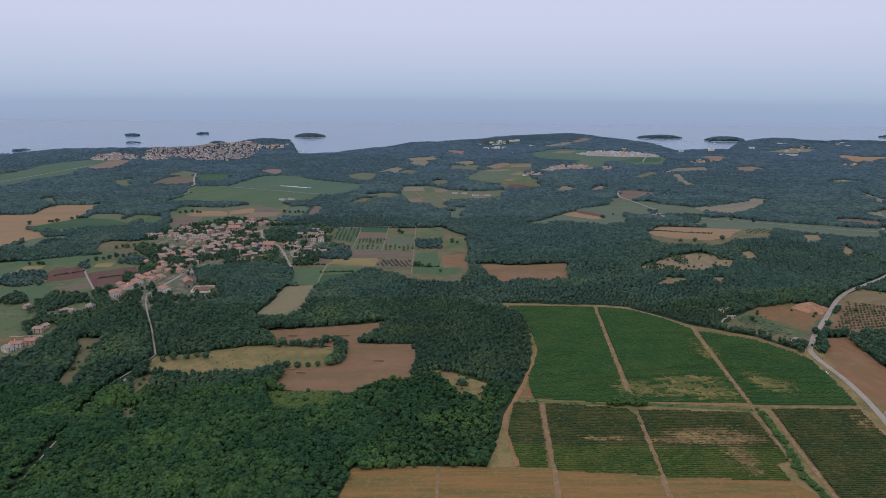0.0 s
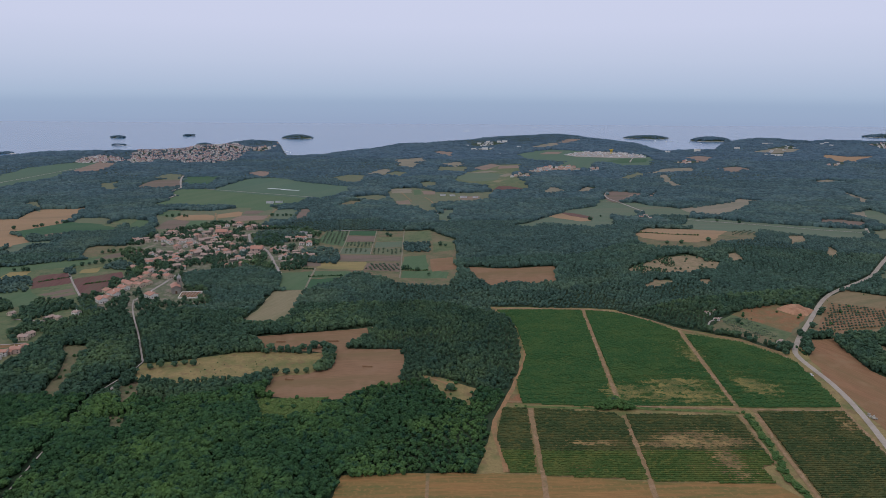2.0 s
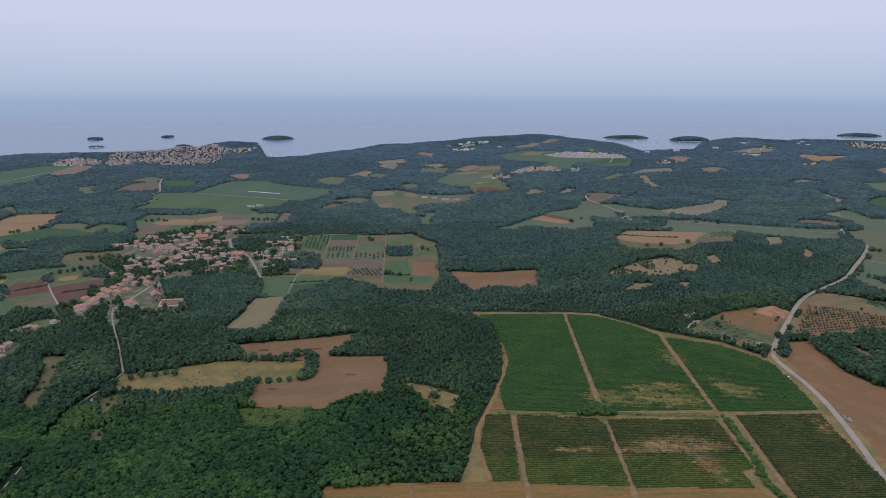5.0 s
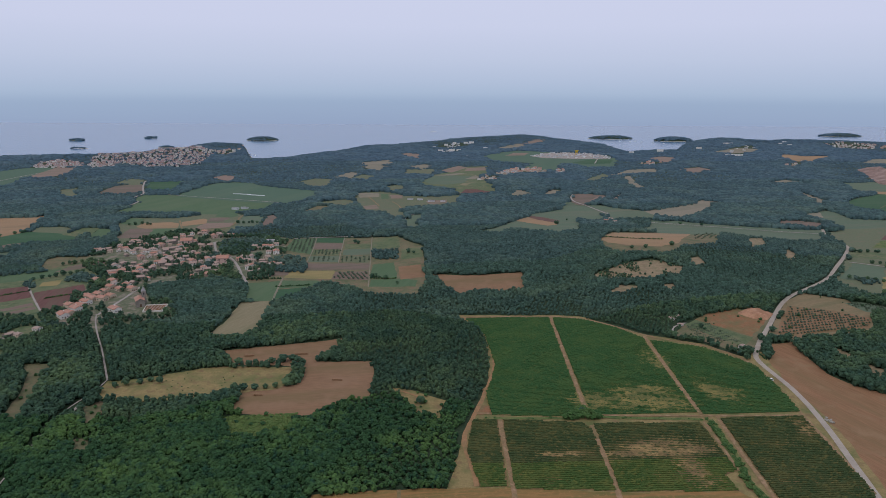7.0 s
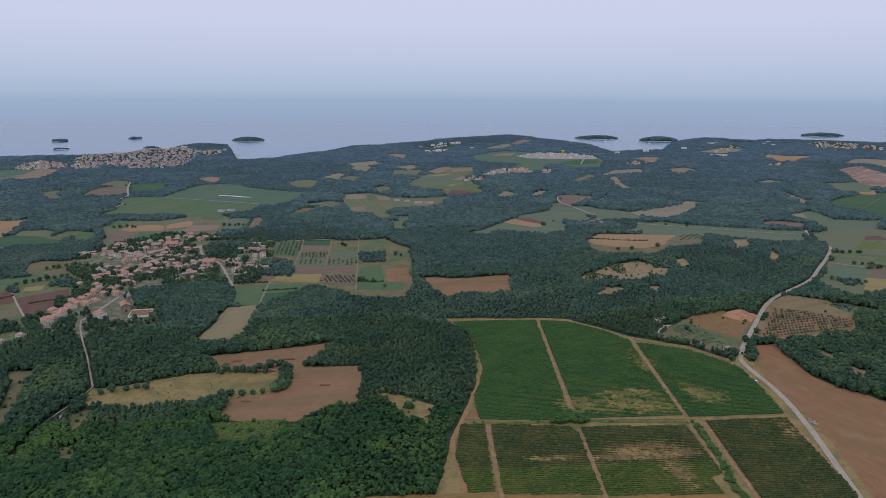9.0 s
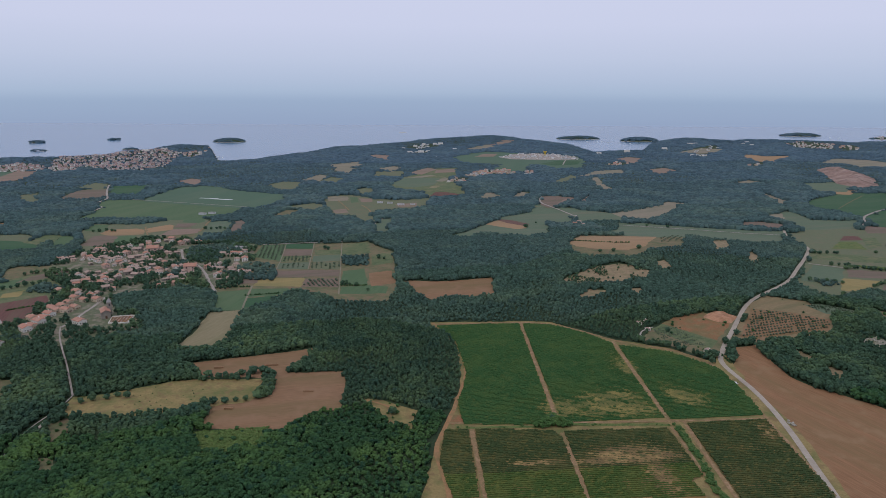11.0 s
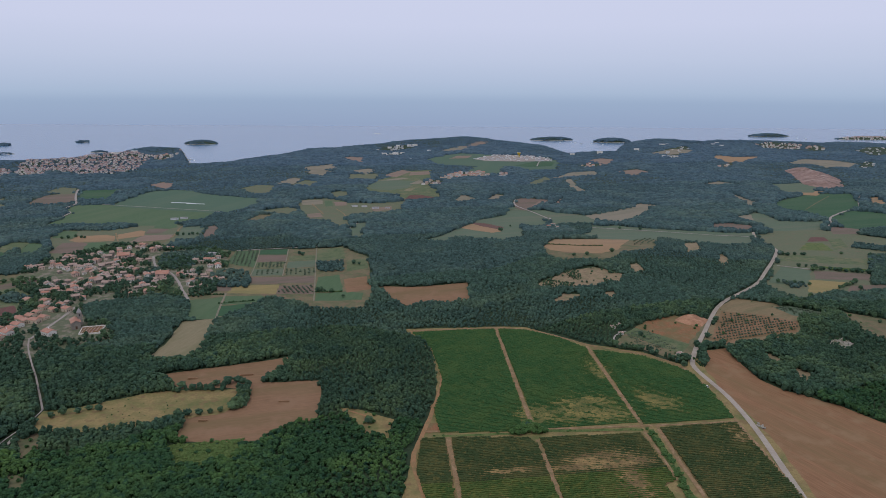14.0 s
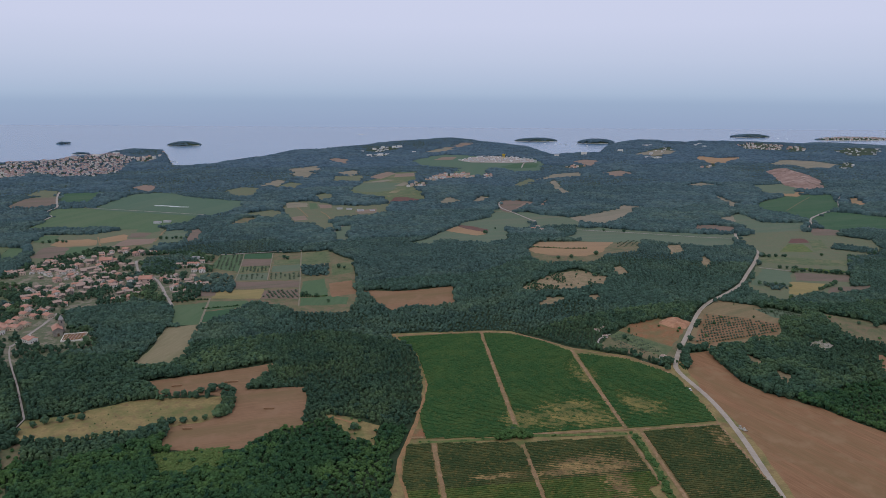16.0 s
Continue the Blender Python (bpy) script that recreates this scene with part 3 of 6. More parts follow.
field("clearing", STRAW_HAZY, "far pale dry clearing", [(13, 2145), (76, 2210), (101, 2173), (67, 2043)], 1)
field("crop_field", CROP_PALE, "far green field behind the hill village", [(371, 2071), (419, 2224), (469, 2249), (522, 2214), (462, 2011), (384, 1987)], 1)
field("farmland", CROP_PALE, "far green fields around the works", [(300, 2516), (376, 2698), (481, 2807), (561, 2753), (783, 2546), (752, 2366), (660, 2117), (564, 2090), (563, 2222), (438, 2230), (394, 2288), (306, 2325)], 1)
field("ploughed_field", SOIL_DULL, "dull brown ploughed field", [(349, 1384), (381, 1496), (409, 1500), (448, 1476), (386, 1362), (354, 1344)], 1)
field("clearing", SOIL_FAR, "pale brown field beside woods", [(428, 1399), (479, 1497), (492, 1490), (443, 1392)], 1)
field("crop_field", CROP_GREY, "grey green fields among dark woods", [(113, 981), (155, 1050), (205, 1165), (235, 1221), (256, 1255), (284, 1265), (313, 1298), (329, 1386), (357, 1388), (367, 1341), (376, 1243), (347, 1152), (305, 1136), (279, 1063), (260, 967), (215, 949), (188, 975), (165, 1004), (138, 960)], 1)
field("crop_field", CROP_GREY, "green field by a farm", [(369, 1341), (403, 1351), (413, 1305), (450, 1278), (468, 1236), (436, 1156), (379, 1110), (355, 1137), (369, 1207)], 1)
field("farmland", MEADOW_BROWN, "dry grass round a ripe grain field", [(262, 888), (305, 967), (363, 966), (424, 963), (457, 988), (471, 961), (409, 860), (375, 855), (348, 828), (318, 810), (279, 811), (258, 829)], 1)
field("bare_hilltop", DRY_EARTH, "bare dry hilltop with scattered shrubs", [(213, 736), (228, 756), (243, 765), (264, 781), (281, 783), (298, 788), (310, 779), (327, 753), (308, 729), (285, 724), (249, 721), (225, 727)], 1)
field("bare_patch", DRY_EARTH, "bare stony strip in scrub", [(219, 693), (236, 711), (257, 704), (233, 685)], 1)
field("bare_patch", DRY_EARTH, "bare stony strip in scrub", [(276, 706), (300, 707), (286, 688)], 1)
field("bare_patch", DRY_EARTH, "bare patch in the scrub", [(345, 788), (361, 795), (354, 763), (338, 757)], 1)
field("bare_patch", DRY_EARTH, "bare stony patch in the scrub", [(482, 916), (518, 942), (477, 856), (451, 844)], 1)
field("bare_patch", DRY_EARTH, "bare stony patch in the scrub", [(484, 829), (497, 839), (493, 814), (470, 780), (469, 792)], 1)
field("hay_field", STRAW_HAZY, "long tan field between woods", [(459, 1264), (504, 1296), (579, 1347), (633, 1409), (665, 1386), (597, 1290), (544, 1228), (503, 1190), (458, 1186)], 1)
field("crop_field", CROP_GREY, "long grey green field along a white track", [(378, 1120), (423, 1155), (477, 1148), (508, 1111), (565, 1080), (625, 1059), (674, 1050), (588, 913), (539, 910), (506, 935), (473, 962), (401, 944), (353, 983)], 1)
field("clearing", STRAW_HAZY, "far straw coloured clearing", [(610, 1859), (633, 1875), (596, 1713), (584, 1610), (553, 1582), (568, 1687)], 1)
field("clearing", STRAW_HAZY, "far straw coloured field strip", [(582, 1896), (681, 2032), (788, 2075), (735, 1955)], 1)
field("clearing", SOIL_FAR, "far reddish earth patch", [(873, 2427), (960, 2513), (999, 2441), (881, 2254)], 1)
field("bare_ground", STRAW_HAZY, "far pale yards near the coast", [(1254, 2738), (1453, 2941), (1527, 2892), (1412, 2696), (1290, 2652)], 1)
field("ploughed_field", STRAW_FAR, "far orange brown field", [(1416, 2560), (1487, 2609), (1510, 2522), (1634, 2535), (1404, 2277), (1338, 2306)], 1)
field("bare_ground", STRAW_HAZY, "far bare pale ground", [(1542, 2239), (1706, 2419), (1786, 2334), (1782, 2201), (1634, 2050), (1571, 2076), (1591, 2191)], 1)
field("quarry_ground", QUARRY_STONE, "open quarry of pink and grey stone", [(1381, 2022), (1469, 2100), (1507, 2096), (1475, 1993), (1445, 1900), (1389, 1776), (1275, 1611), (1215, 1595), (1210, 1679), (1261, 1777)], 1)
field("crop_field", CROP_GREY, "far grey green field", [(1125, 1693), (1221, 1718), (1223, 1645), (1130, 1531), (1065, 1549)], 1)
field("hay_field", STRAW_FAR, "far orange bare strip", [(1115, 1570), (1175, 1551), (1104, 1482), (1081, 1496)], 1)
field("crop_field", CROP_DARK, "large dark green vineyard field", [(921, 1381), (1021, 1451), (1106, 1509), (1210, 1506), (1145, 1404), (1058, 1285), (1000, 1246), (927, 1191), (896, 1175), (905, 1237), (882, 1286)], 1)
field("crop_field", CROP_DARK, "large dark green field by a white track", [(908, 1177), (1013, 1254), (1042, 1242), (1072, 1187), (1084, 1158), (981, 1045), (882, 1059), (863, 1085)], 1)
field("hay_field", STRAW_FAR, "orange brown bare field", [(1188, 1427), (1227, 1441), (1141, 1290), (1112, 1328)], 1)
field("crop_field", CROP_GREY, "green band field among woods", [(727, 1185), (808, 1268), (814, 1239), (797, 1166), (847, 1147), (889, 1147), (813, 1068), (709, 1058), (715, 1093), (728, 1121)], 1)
field("clearing", STRAW_HAZY, "far straw coloured clearing", [(904, 1536), (926, 1543), (911, 1476), (897, 1385), (833, 1309), (855, 1382)], 1)
field("clearing", STRAW_HAZY, "thin far straw strip", [(914, 1704), (1016, 1770), (1053, 1687), (977, 1672)], 1)
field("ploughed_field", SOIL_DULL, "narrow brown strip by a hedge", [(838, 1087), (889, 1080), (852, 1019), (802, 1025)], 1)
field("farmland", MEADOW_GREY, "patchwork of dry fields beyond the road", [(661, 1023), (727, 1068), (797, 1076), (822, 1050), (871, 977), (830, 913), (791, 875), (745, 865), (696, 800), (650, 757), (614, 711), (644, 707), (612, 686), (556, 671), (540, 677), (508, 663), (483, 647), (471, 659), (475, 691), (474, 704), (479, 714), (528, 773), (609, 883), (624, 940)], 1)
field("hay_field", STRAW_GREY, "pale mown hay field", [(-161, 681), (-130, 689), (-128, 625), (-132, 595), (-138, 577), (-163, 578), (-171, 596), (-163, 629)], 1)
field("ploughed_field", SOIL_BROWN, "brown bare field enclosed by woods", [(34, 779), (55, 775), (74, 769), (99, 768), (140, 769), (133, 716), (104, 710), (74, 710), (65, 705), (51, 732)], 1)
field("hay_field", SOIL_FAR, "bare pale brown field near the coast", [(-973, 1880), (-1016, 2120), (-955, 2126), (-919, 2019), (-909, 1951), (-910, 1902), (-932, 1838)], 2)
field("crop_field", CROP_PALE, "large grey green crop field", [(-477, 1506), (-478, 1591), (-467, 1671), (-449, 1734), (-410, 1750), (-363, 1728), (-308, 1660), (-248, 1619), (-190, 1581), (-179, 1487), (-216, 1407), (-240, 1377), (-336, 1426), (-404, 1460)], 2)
field("crop_field", CROP_DARK, "dark green strip field", [(-615, 1004), (-600, 1030), (-583, 1072), (-574, 1089), (-522, 1074), (-482, 1054), (-467, 1008), (-529, 1001), (-551, 995), (-563, 972), (-565, 954)], 2)
field("hay_field", MEADOW_GREEN, "pale green meadow plot", [(-512, 1063), (-506, 1120), (-478, 1114), (-468, 1064), (-475, 1038)], 2)
field("crop_field", CROP_GREY, "grey green field below the grain", [(-548, 856), (-557, 907), (-546, 928), (-523, 942), (-499, 930), (-507, 884), (-518, 854)], 2)
field("crop_field", CROP_GREEN, "dull green plot among fields", [(-459, 1150), (-466, 1211), (-439, 1204), (-425, 1137)], 2)
field("wheat_field", STRAW_FAR, "orange strip of ripe grain", [(-423, 1119), (-422, 1156), (-380, 1160), (-363, 1145), (-352, 1103), (-402, 1101)], 2)
field("wheat_field", STRAW_FAR, "narrow orange grain strip", [(-352, 1120), (-362, 1158), (-336, 1191), (-324, 1175), (-317, 1134), (-347, 1114)], 2)
field("ploughed_field", SOIL_DULL, "dull brown ploughed field", [(-418, 1030), (-426, 1102), (-400, 1106), (-386, 1089), (-372, 1016)], 2)
field("crop_field", CROP_GREEN, "small green crop field", [(-374, 1021), (-387, 1095), (-359, 1093), (-352, 1067), (-356, 1030)], 2)
field("crop_field", CROP_DARK, "small dark green plot", [(-352, 1025), (-352, 1077), (-331, 1066), (-320, 1037), (-329, 1011)], 2)
field("crop_field", CROP_GREEN, "small green strip", [(-322, 1214), (-328, 1257), (-295, 1256), (-283, 1211), (-292, 1195)], 2)
field("ploughed_field", SOIL_DULL, "small brown plot", [(-319, 1153), (-325, 1198), (-292, 1195), (-293, 1150)], 2)
field("hay_field", SOIL_FAR, "pale dry plot", [(-325, 1085), (-317, 1140), (-271, 1133), (-268, 1094), (-298, 1087)], 2)
field("hay_field", MEADOW_BROWN, "dry plot beside the village", [(-309, 1046), (-311, 1083), (-267, 1089), (-275, 1048)], 2)
field("hay_field", STRAW_HAZY, "far tan field plot", [(-97, 1536), (-75, 1547), (-47, 1539), (-45, 1481), (-86, 1469)], 2)
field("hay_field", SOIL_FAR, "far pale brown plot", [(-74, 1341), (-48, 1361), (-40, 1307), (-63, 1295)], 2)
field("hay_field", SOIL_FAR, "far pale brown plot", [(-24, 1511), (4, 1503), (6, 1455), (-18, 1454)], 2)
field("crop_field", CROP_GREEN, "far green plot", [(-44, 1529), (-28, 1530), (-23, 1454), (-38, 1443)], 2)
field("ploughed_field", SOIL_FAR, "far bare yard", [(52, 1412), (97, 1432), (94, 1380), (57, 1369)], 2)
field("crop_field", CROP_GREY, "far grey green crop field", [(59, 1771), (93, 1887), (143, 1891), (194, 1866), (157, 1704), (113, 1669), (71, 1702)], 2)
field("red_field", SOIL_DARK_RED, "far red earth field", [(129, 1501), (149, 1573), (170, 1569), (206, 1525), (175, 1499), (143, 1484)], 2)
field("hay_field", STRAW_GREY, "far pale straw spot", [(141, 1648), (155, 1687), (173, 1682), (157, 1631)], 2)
field("hay_field", STRAW_HAZY, "far tan field strip", [(170, 1804), (208, 1897), (215, 1852), (190, 1788)], 2)
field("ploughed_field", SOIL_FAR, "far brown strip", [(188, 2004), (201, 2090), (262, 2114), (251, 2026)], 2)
field("hay_field", STRAW_HAZY, "far straw coloured field strip", [(96, 1887), (163, 1954), (186, 1940), (143, 1891)], 2)
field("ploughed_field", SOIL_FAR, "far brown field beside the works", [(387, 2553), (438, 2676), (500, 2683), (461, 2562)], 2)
field("crop_field", CROP_DARK, "far dark green field", [(563, 2258), (660, 2379), (736, 2364), (683, 2230), (603, 2203)], 2)
field("hay_field", SOIL_FAR, "pale brown strip field", [(388, 1398), (421, 1457), (445, 1467), (414, 1400)], 2)
field("red_field", SOIL_DARK_RED, "narrow red earth strip", [(222, 1194), (231, 1204), (252, 1184), (269, 1138), (255, 1107), (232, 1154)], 2)
field("wheat_field", STRAW_FAR, "orange strip of grain", [(190, 1134), (228, 1196), (255, 1107), (250, 1077), (231, 1060)], 2)
field("wheat_field", STRAW_ORANGE, "ripe orange grain field with a hedge", [(268, 896), (302, 958), (359, 955), (415, 950), (360, 860), (331, 843), (294, 854), (271, 873)], 2)
field("ploughed_field", SOIL_DULL, "dull brown field at a wood edge", [(651, 1155), (690, 1150), (716, 1116), (673, 1062), (622, 1091)], 2)
field("hay_field", STRAW_HAZY, "tan corner of a green field", [(749, 1220), (787, 1242), (749, 1167), (734, 1163)], 2)
field("ploughed_field", SOIL_DARK_RED, "small red earth plot", [(710, 963), (744, 1001), (767, 999), (751, 966)], 2)
field("crop_field", SCRUB_GREEN, "bright yellow green plot", [(646, 891), (703, 953), (730, 953), (701, 891)], 2)
field("crop_field", MEADOW_GREEN, "dull green plot", [(762, 984), (786, 987), (748, 920), (706, 895)], 2)
field("crop_field", CROP_GREY, "grey green crop field", [(486, 715), (546, 782), (579, 770), (533, 711), (494, 709)], 2)
field("hay_field", SCRUB_GREEN, "narrow yellow green strip", [(608, 791), (627, 787), (668, 779), (648, 767), (610, 775)], 2)
field("ploughed_field", SOIL_DULL, "purplish brown ploughed field", [(582, 768), (652, 759), (628, 729), (557, 732)], 2)
field("hay_field", OCHRE, "yellow mown hay field", [(543, 727), (597, 720), (558, 692), (520, 674), (511, 679)], 2)
field("ploughed_field", SOIL_DULL, "small brown field at a wood edge", [(586, 706), (649, 715), (623, 698), (564, 685)], 2)
field("hay_field", MEADOW_GREEN, "dull green meadow strip", [(598, 862), (637, 853), (714, 837), (688, 805), (607, 811), (563, 814)], 2)
field("orchard", CROP_GREEN, "young orchard in rows", [(-158, 932), (-154, 997), (-122, 994), (-119, 897), (-142, 913)], 2)
field("crop_field", CROP_DARK, "dark green crop field", [(-121, 994), (-81, 990), (-80, 958), (-120, 967)], 2)
field("ploughed_field", SOIL_DULL, "dull brown ploughed field", [(-120, 963), (-80, 954), (-79, 920), (-119, 925)], 2)
field("orchard", MEADOW_GREEN, "olive rows on dry grass", [(-119, 922), (-80, 917), (-80, 886), (-117, 890)], 2)
field("crop_field", CROP_GREY, "grey green field with young rows", [(-119, 887), (-80, 883), (-79, 850), (-117, 856)], 2)
field("crop_field", MEADOW_BROWN, "dry grass field", [(-77, 985), (-42, 983), (-42, 947), (-76, 954)], 2)
field("ploughed_field", MEADOW_GREEN, "dull meadow strip", [(-76, 950), (-42, 944), (-41, 914), (-76, 920)], 2)
field("crop_field", CROP_GREY, "grey green crop field", [(-76, 916), (-41, 914), (-39, 881), (-75, 883)], 2)
field("orchard", MEADOW_GREY, "orchard rows on pale grass", [(-76, 880), (-40, 875), (-39, 840), (-75, 850)], 2)
field("hay_field", MEADOW_GREEN, "green meadow by the wood", [(-39, 979), (-3, 984), (0, 909), (-39, 906)], 2)
field("ploughed_field", SOIL_DULL, "long dull brown ploughed strip", [(-117, 850), (-38, 837), (-38, 810), (-120, 820)], 2)
field("crop_field", CROP_GREEN, "green field beside a hedge", [(-35, 831), (-8, 836), (-4, 771), (-35, 777)], 2)
field("hay_field", OCHRE, "ochre mown hay field", [(-132, 815), (-79, 811), (-80, 774), (-135, 784)], 2)
field("orchard", SOIL_DULL, "orchard strip with scattered trees", [(-79, 805), (-38, 803), (-38, 766), (-79, 774)], 2)
field("crop_field", CROP_GREEN, "green field at the wood edge", [(-34, 768), (3, 768), (19, 760), (16, 736), (-35, 740)], 2)
field("ploughed_field", SOIL_BROWN, "brown freshly ploughed field", [(-3, 817), (25, 821), (28, 771), (0, 764)], 2)
field("hay_field", MEADOW_GREEN, "pale green field by a hedge", [(1, 898), (28, 906), (28, 855), (1, 848)], 2)
field("ploughed_field", SOIL_DULL, "small brown garden plot", [(-161, 818), (-133, 818), (-132, 795), (-156, 794)], 2)
field("orchard", MEADOW_GREEN, "olive grove beside the village", [(-225, 826), (-199, 830), (-178, 779), (-215, 783)], 2)
field("crop_field", MEADOW_BROWN, "dry strip with a row of shrubs", [(-175, 761), (-178, 785), (-138, 789), (-137, 769)], 2)
field("crop_field", CROP_GREEN, "green crop field", [(-158, 684), (-173, 758), (-137, 769), (-131, 689)], 2)
field("crop_field", CROP_DARK, "green crop field beside a track", [(-131, 696), (-133, 732), (-104, 742), (-106, 723), (-114, 698)], 2)
field("crop_field", CROP_GREEN, "green strip beside a track", [(-133, 737), (-134, 772), (-94, 769), (-86, 753), (-102, 743)], 2)
field("crop_field", CROP_GREEN, "long green grassy field", [(-509, 749), (-509, 770), (-498, 795), (-480, 810), (-459, 822), (-435, 829), (-411, 842), (-402, 810), (-428, 789), (-456, 775), (-472, 740), (-473, 712), (-476, 698)], 2)
field("crop_field", CROP_GREEN, "plain green crop field", [(-453, 658), (-448, 672), (-436, 691), (-415, 698), (-405, 682), (-386, 664), (-367, 641), (-394, 638), (-422, 631), (-432, 626)], 2)
field("red_field", SOIL_DARK_RED, "dark red earth field with young plants", [(-417, 698), (-437, 739), (-438, 752), (-412, 765), (-400, 745), (-386, 720), (-404, 706)], 2)
field("red_field", SOIL_DARK_RED, "dark red earth field with a vine row", [(-392, 737), (-383, 745), (-369, 755), (-353, 768), (-335, 732), (-328, 692), (-352, 669), (-370, 698)], 2)
field("garden_strip", MEADOW_GREEN, "garden strips beside a red field", [(-410, 691), (-383, 715), (-351, 667), (-364, 653), (-379, 659)], 2)
field("ploughed_field", MEADOW_BROWN, "dry brown field by a hedge", [(-450, 857), (-455, 883), (-443, 905), (-404, 906), (-405, 875), (-426, 839)], 2)
field("ploughed_field", SOIL_DULL, "pale brown strip field", [(-412, 824), (-407, 852), (-378, 886), (-367, 873), (-386, 843)], 2)
field("hay_field", OCHRE, "dry yellow patch", [(-399, 763), (-403, 779), (-386, 793), (-381, 766)], 2)
field("hay_field", OCHRE, "dry yellow mown patch", [(-477, 733), (-478, 766), (-457, 772), (-451, 749), (-462, 734)], 3)
field("ploughed_field", SOIL_DULL, "dark bed in a garden", [(-397, 678), (-374, 699), (-367, 689), (-388, 672)], 3)
field("ploughed_field", SOIL_DULL, "dark bed in a garden", [(-384, 666), (-365, 685), (-358, 676), (-377, 659)], 3)
field("bare_patch", SOIL_RED, "bare red earth at the vineyard corner", [(49, 431), (55, 444), (61, 443), (62, 434), (54, 429)], 3)
field("bare_patch", SOIL_RED, "bare red earth at the vineyard edge", [(58, 469), (64, 478), (67, 473), (63, 465)], 3)
field("works_yard", TRACK_WHITE, "pale gravel yard of the works", [(476, 2510), (553, 2660), (661, 2703), (726, 2622), (763, 2490), (727, 2411), (627, 2400), (508, 2435)], 3)
field("clearing", SOIL_FAR, "far brown strip among woods", [(-498, 1866), (-471, 1913), (-438, 1886), (-429, 1768)], 1)
field("clearing", MEADOW_GREY, "far meadow strip among woods", [(1, 1921), (21, 2056), (108, 2064), (82, 1913)], 1)
field("clearing", SOIL_FAR, "far brown field strip", [(115, 2013), (180, 2162), (205, 2108), (148, 1966)], 1)
field("clearing", MEADOW_GREY, "long dull strip between woods", [(-169, 1397), (-115, 1447), (-82, 1412), (-105, 1314)], 1)
field("clearing", MEADOW_GREY, "dull meadow below the plots", [(-29, 1214), (3, 1273), (15, 1181), (-11, 1121)], 1)
field("clearing", STRAW_HAZY, "straw coloured field on a hill", [(238, 1488), (270, 1555), (293, 1495), (261, 1466)], 1)
field("clearing", STRAW_HAZY, "straw coloured strip on a hill", [(304, 1482), (344, 1544), (362, 1527), (322, 1468)], 1)
field("clearing", STRAW_HAZY, "far dry slope near the coast", [(408, 2936), (540, 3161), (562, 3042), (459, 2884)], 1)
field("clearing", SOIL_FAR, "far brown slope near the coast", [(532, 3113), (647, 3319), (700, 3292), (580, 3098)], 1)
field("clearing", MEADOW_GREY, "far meadow among dark woods", [(476, 1765), (569, 1928), (584, 1885), (500, 1740)], 1)
field("clearing", SOIL_FAR, "far brown strip among woods", [(832, 2045), (927, 2105), (935, 2005), (844, 1949)], 1)
# vineyard blocks
VINEYARDS.append([(62, 627), (140, 624), (123, 434), (106, 427), (81, 429), (62, 431), (62, 444), (63, 465), (69, 484), (76, 516), (77, 557), (76, 586)])
VINEYARDS.append([(145, 623), (170, 616), (193, 594), (211, 567), (200, 427), (129.5, 427)])
VINEYARDS.append([(217.5, 560), (253, 540), (270, 516), (279, 501), (277, 466), (272, 425), (205, 424)])
VINEYARDS.append([(48, 420), (62, 420), (57, 344), (44, 344), (41, 382)])
VINEYARDS.append([(68, 420), (118, 413), (121, 405), (116, 337), (63, 341)])
VINEYARDS.append([(127, 411), (196, 410), (192, 353), (183, 349), (183, 333), (120.5, 335)])
VINEYARDS.append([(214, 414), (269, 414), (257, 328), (245, 294), (204, 293), (204, 317)])
# tracks and road
track("dirt_track", TRACK_RED, "reddish dirt track along the wood edge", 3.1, [(58, 637), (73, 601), (77, 578), (77, 543), (73, 506), (63, 473), (50, 432), (39, 402), (38, 387), (41, 362), (41, 343)])
track("dirt_track", TRACK_DUSTY, "dirt track between vineyard blocks", 3.1, [(143, 629), (136, 544), (128, 456), (126, 431)])
track("dirt_track", TRACK_DUSTY, "dirt track between vineyard blocks", 3.1, [(124, 411), (121, 370), (118, 339), (115, 310)])
track("dirt_track", TRACK_DUSTY, "dirt track between vineyard blocks", 3.1, [(215, 570), (207, 476), (203, 422)])
track("dirt_track", TRACK_DUSTY, "dirt track across the vineyard", 2.2, [(49, 432), (74, 429), (104, 428), (118, 435), (125, 432), (130, 428), (137, 424), (173, 422), (202, 420), (272, 417)])
track("dirt_track", TRACK_DUSTY, "dirt track between vineyard blocks", 3.1, [(65, 422), (63, 387), (62, 353), (60, 325), (56, 291)])
track("dirt_track", TRACK_DUSTY, "dirt track beside a ditch", 2.7, [(212, 419), (206, 375), (202, 335), (198, 302)])
track("dirt_track", TRACK_DUSTY, "narrow dirt track beside a ditch", 2.0, [(200, 412), (197, 376), (194, 351)])
track("dirt_track", TRACK_DUSTY, "dirt track along the vineyard edge", 2.4, [(62, 633), (105, 631), (142, 629), (169, 622), (195, 600), (219, 568), (258, 546), (275, 523), (280, 505), (277, 457), (271, 417), (266, 378), (257, 323)])
track("dirt_track", TRACK_DUSTY, "worn wheel track across stubble", 2.0, [(-2, 342), (-2, 329), (-3, 308)])
track("road", ASPHALT, "pale grey asphalt country road", 4.2, [(254, 301), (255, 314), (260, 333), (268, 364), (276, 394), (283, 428), (287, 458), (287, 484), (287, 504), (289, 518), (299, 534), (315, 557), (329, 574), (355, 609), (379, 640), (403, 662), (437, 685), (472, 713), (508, 757), (547, 803), (598, 870), (613, 895), (618, 924), (630, 967), (659, 1023), (678, 1056)])
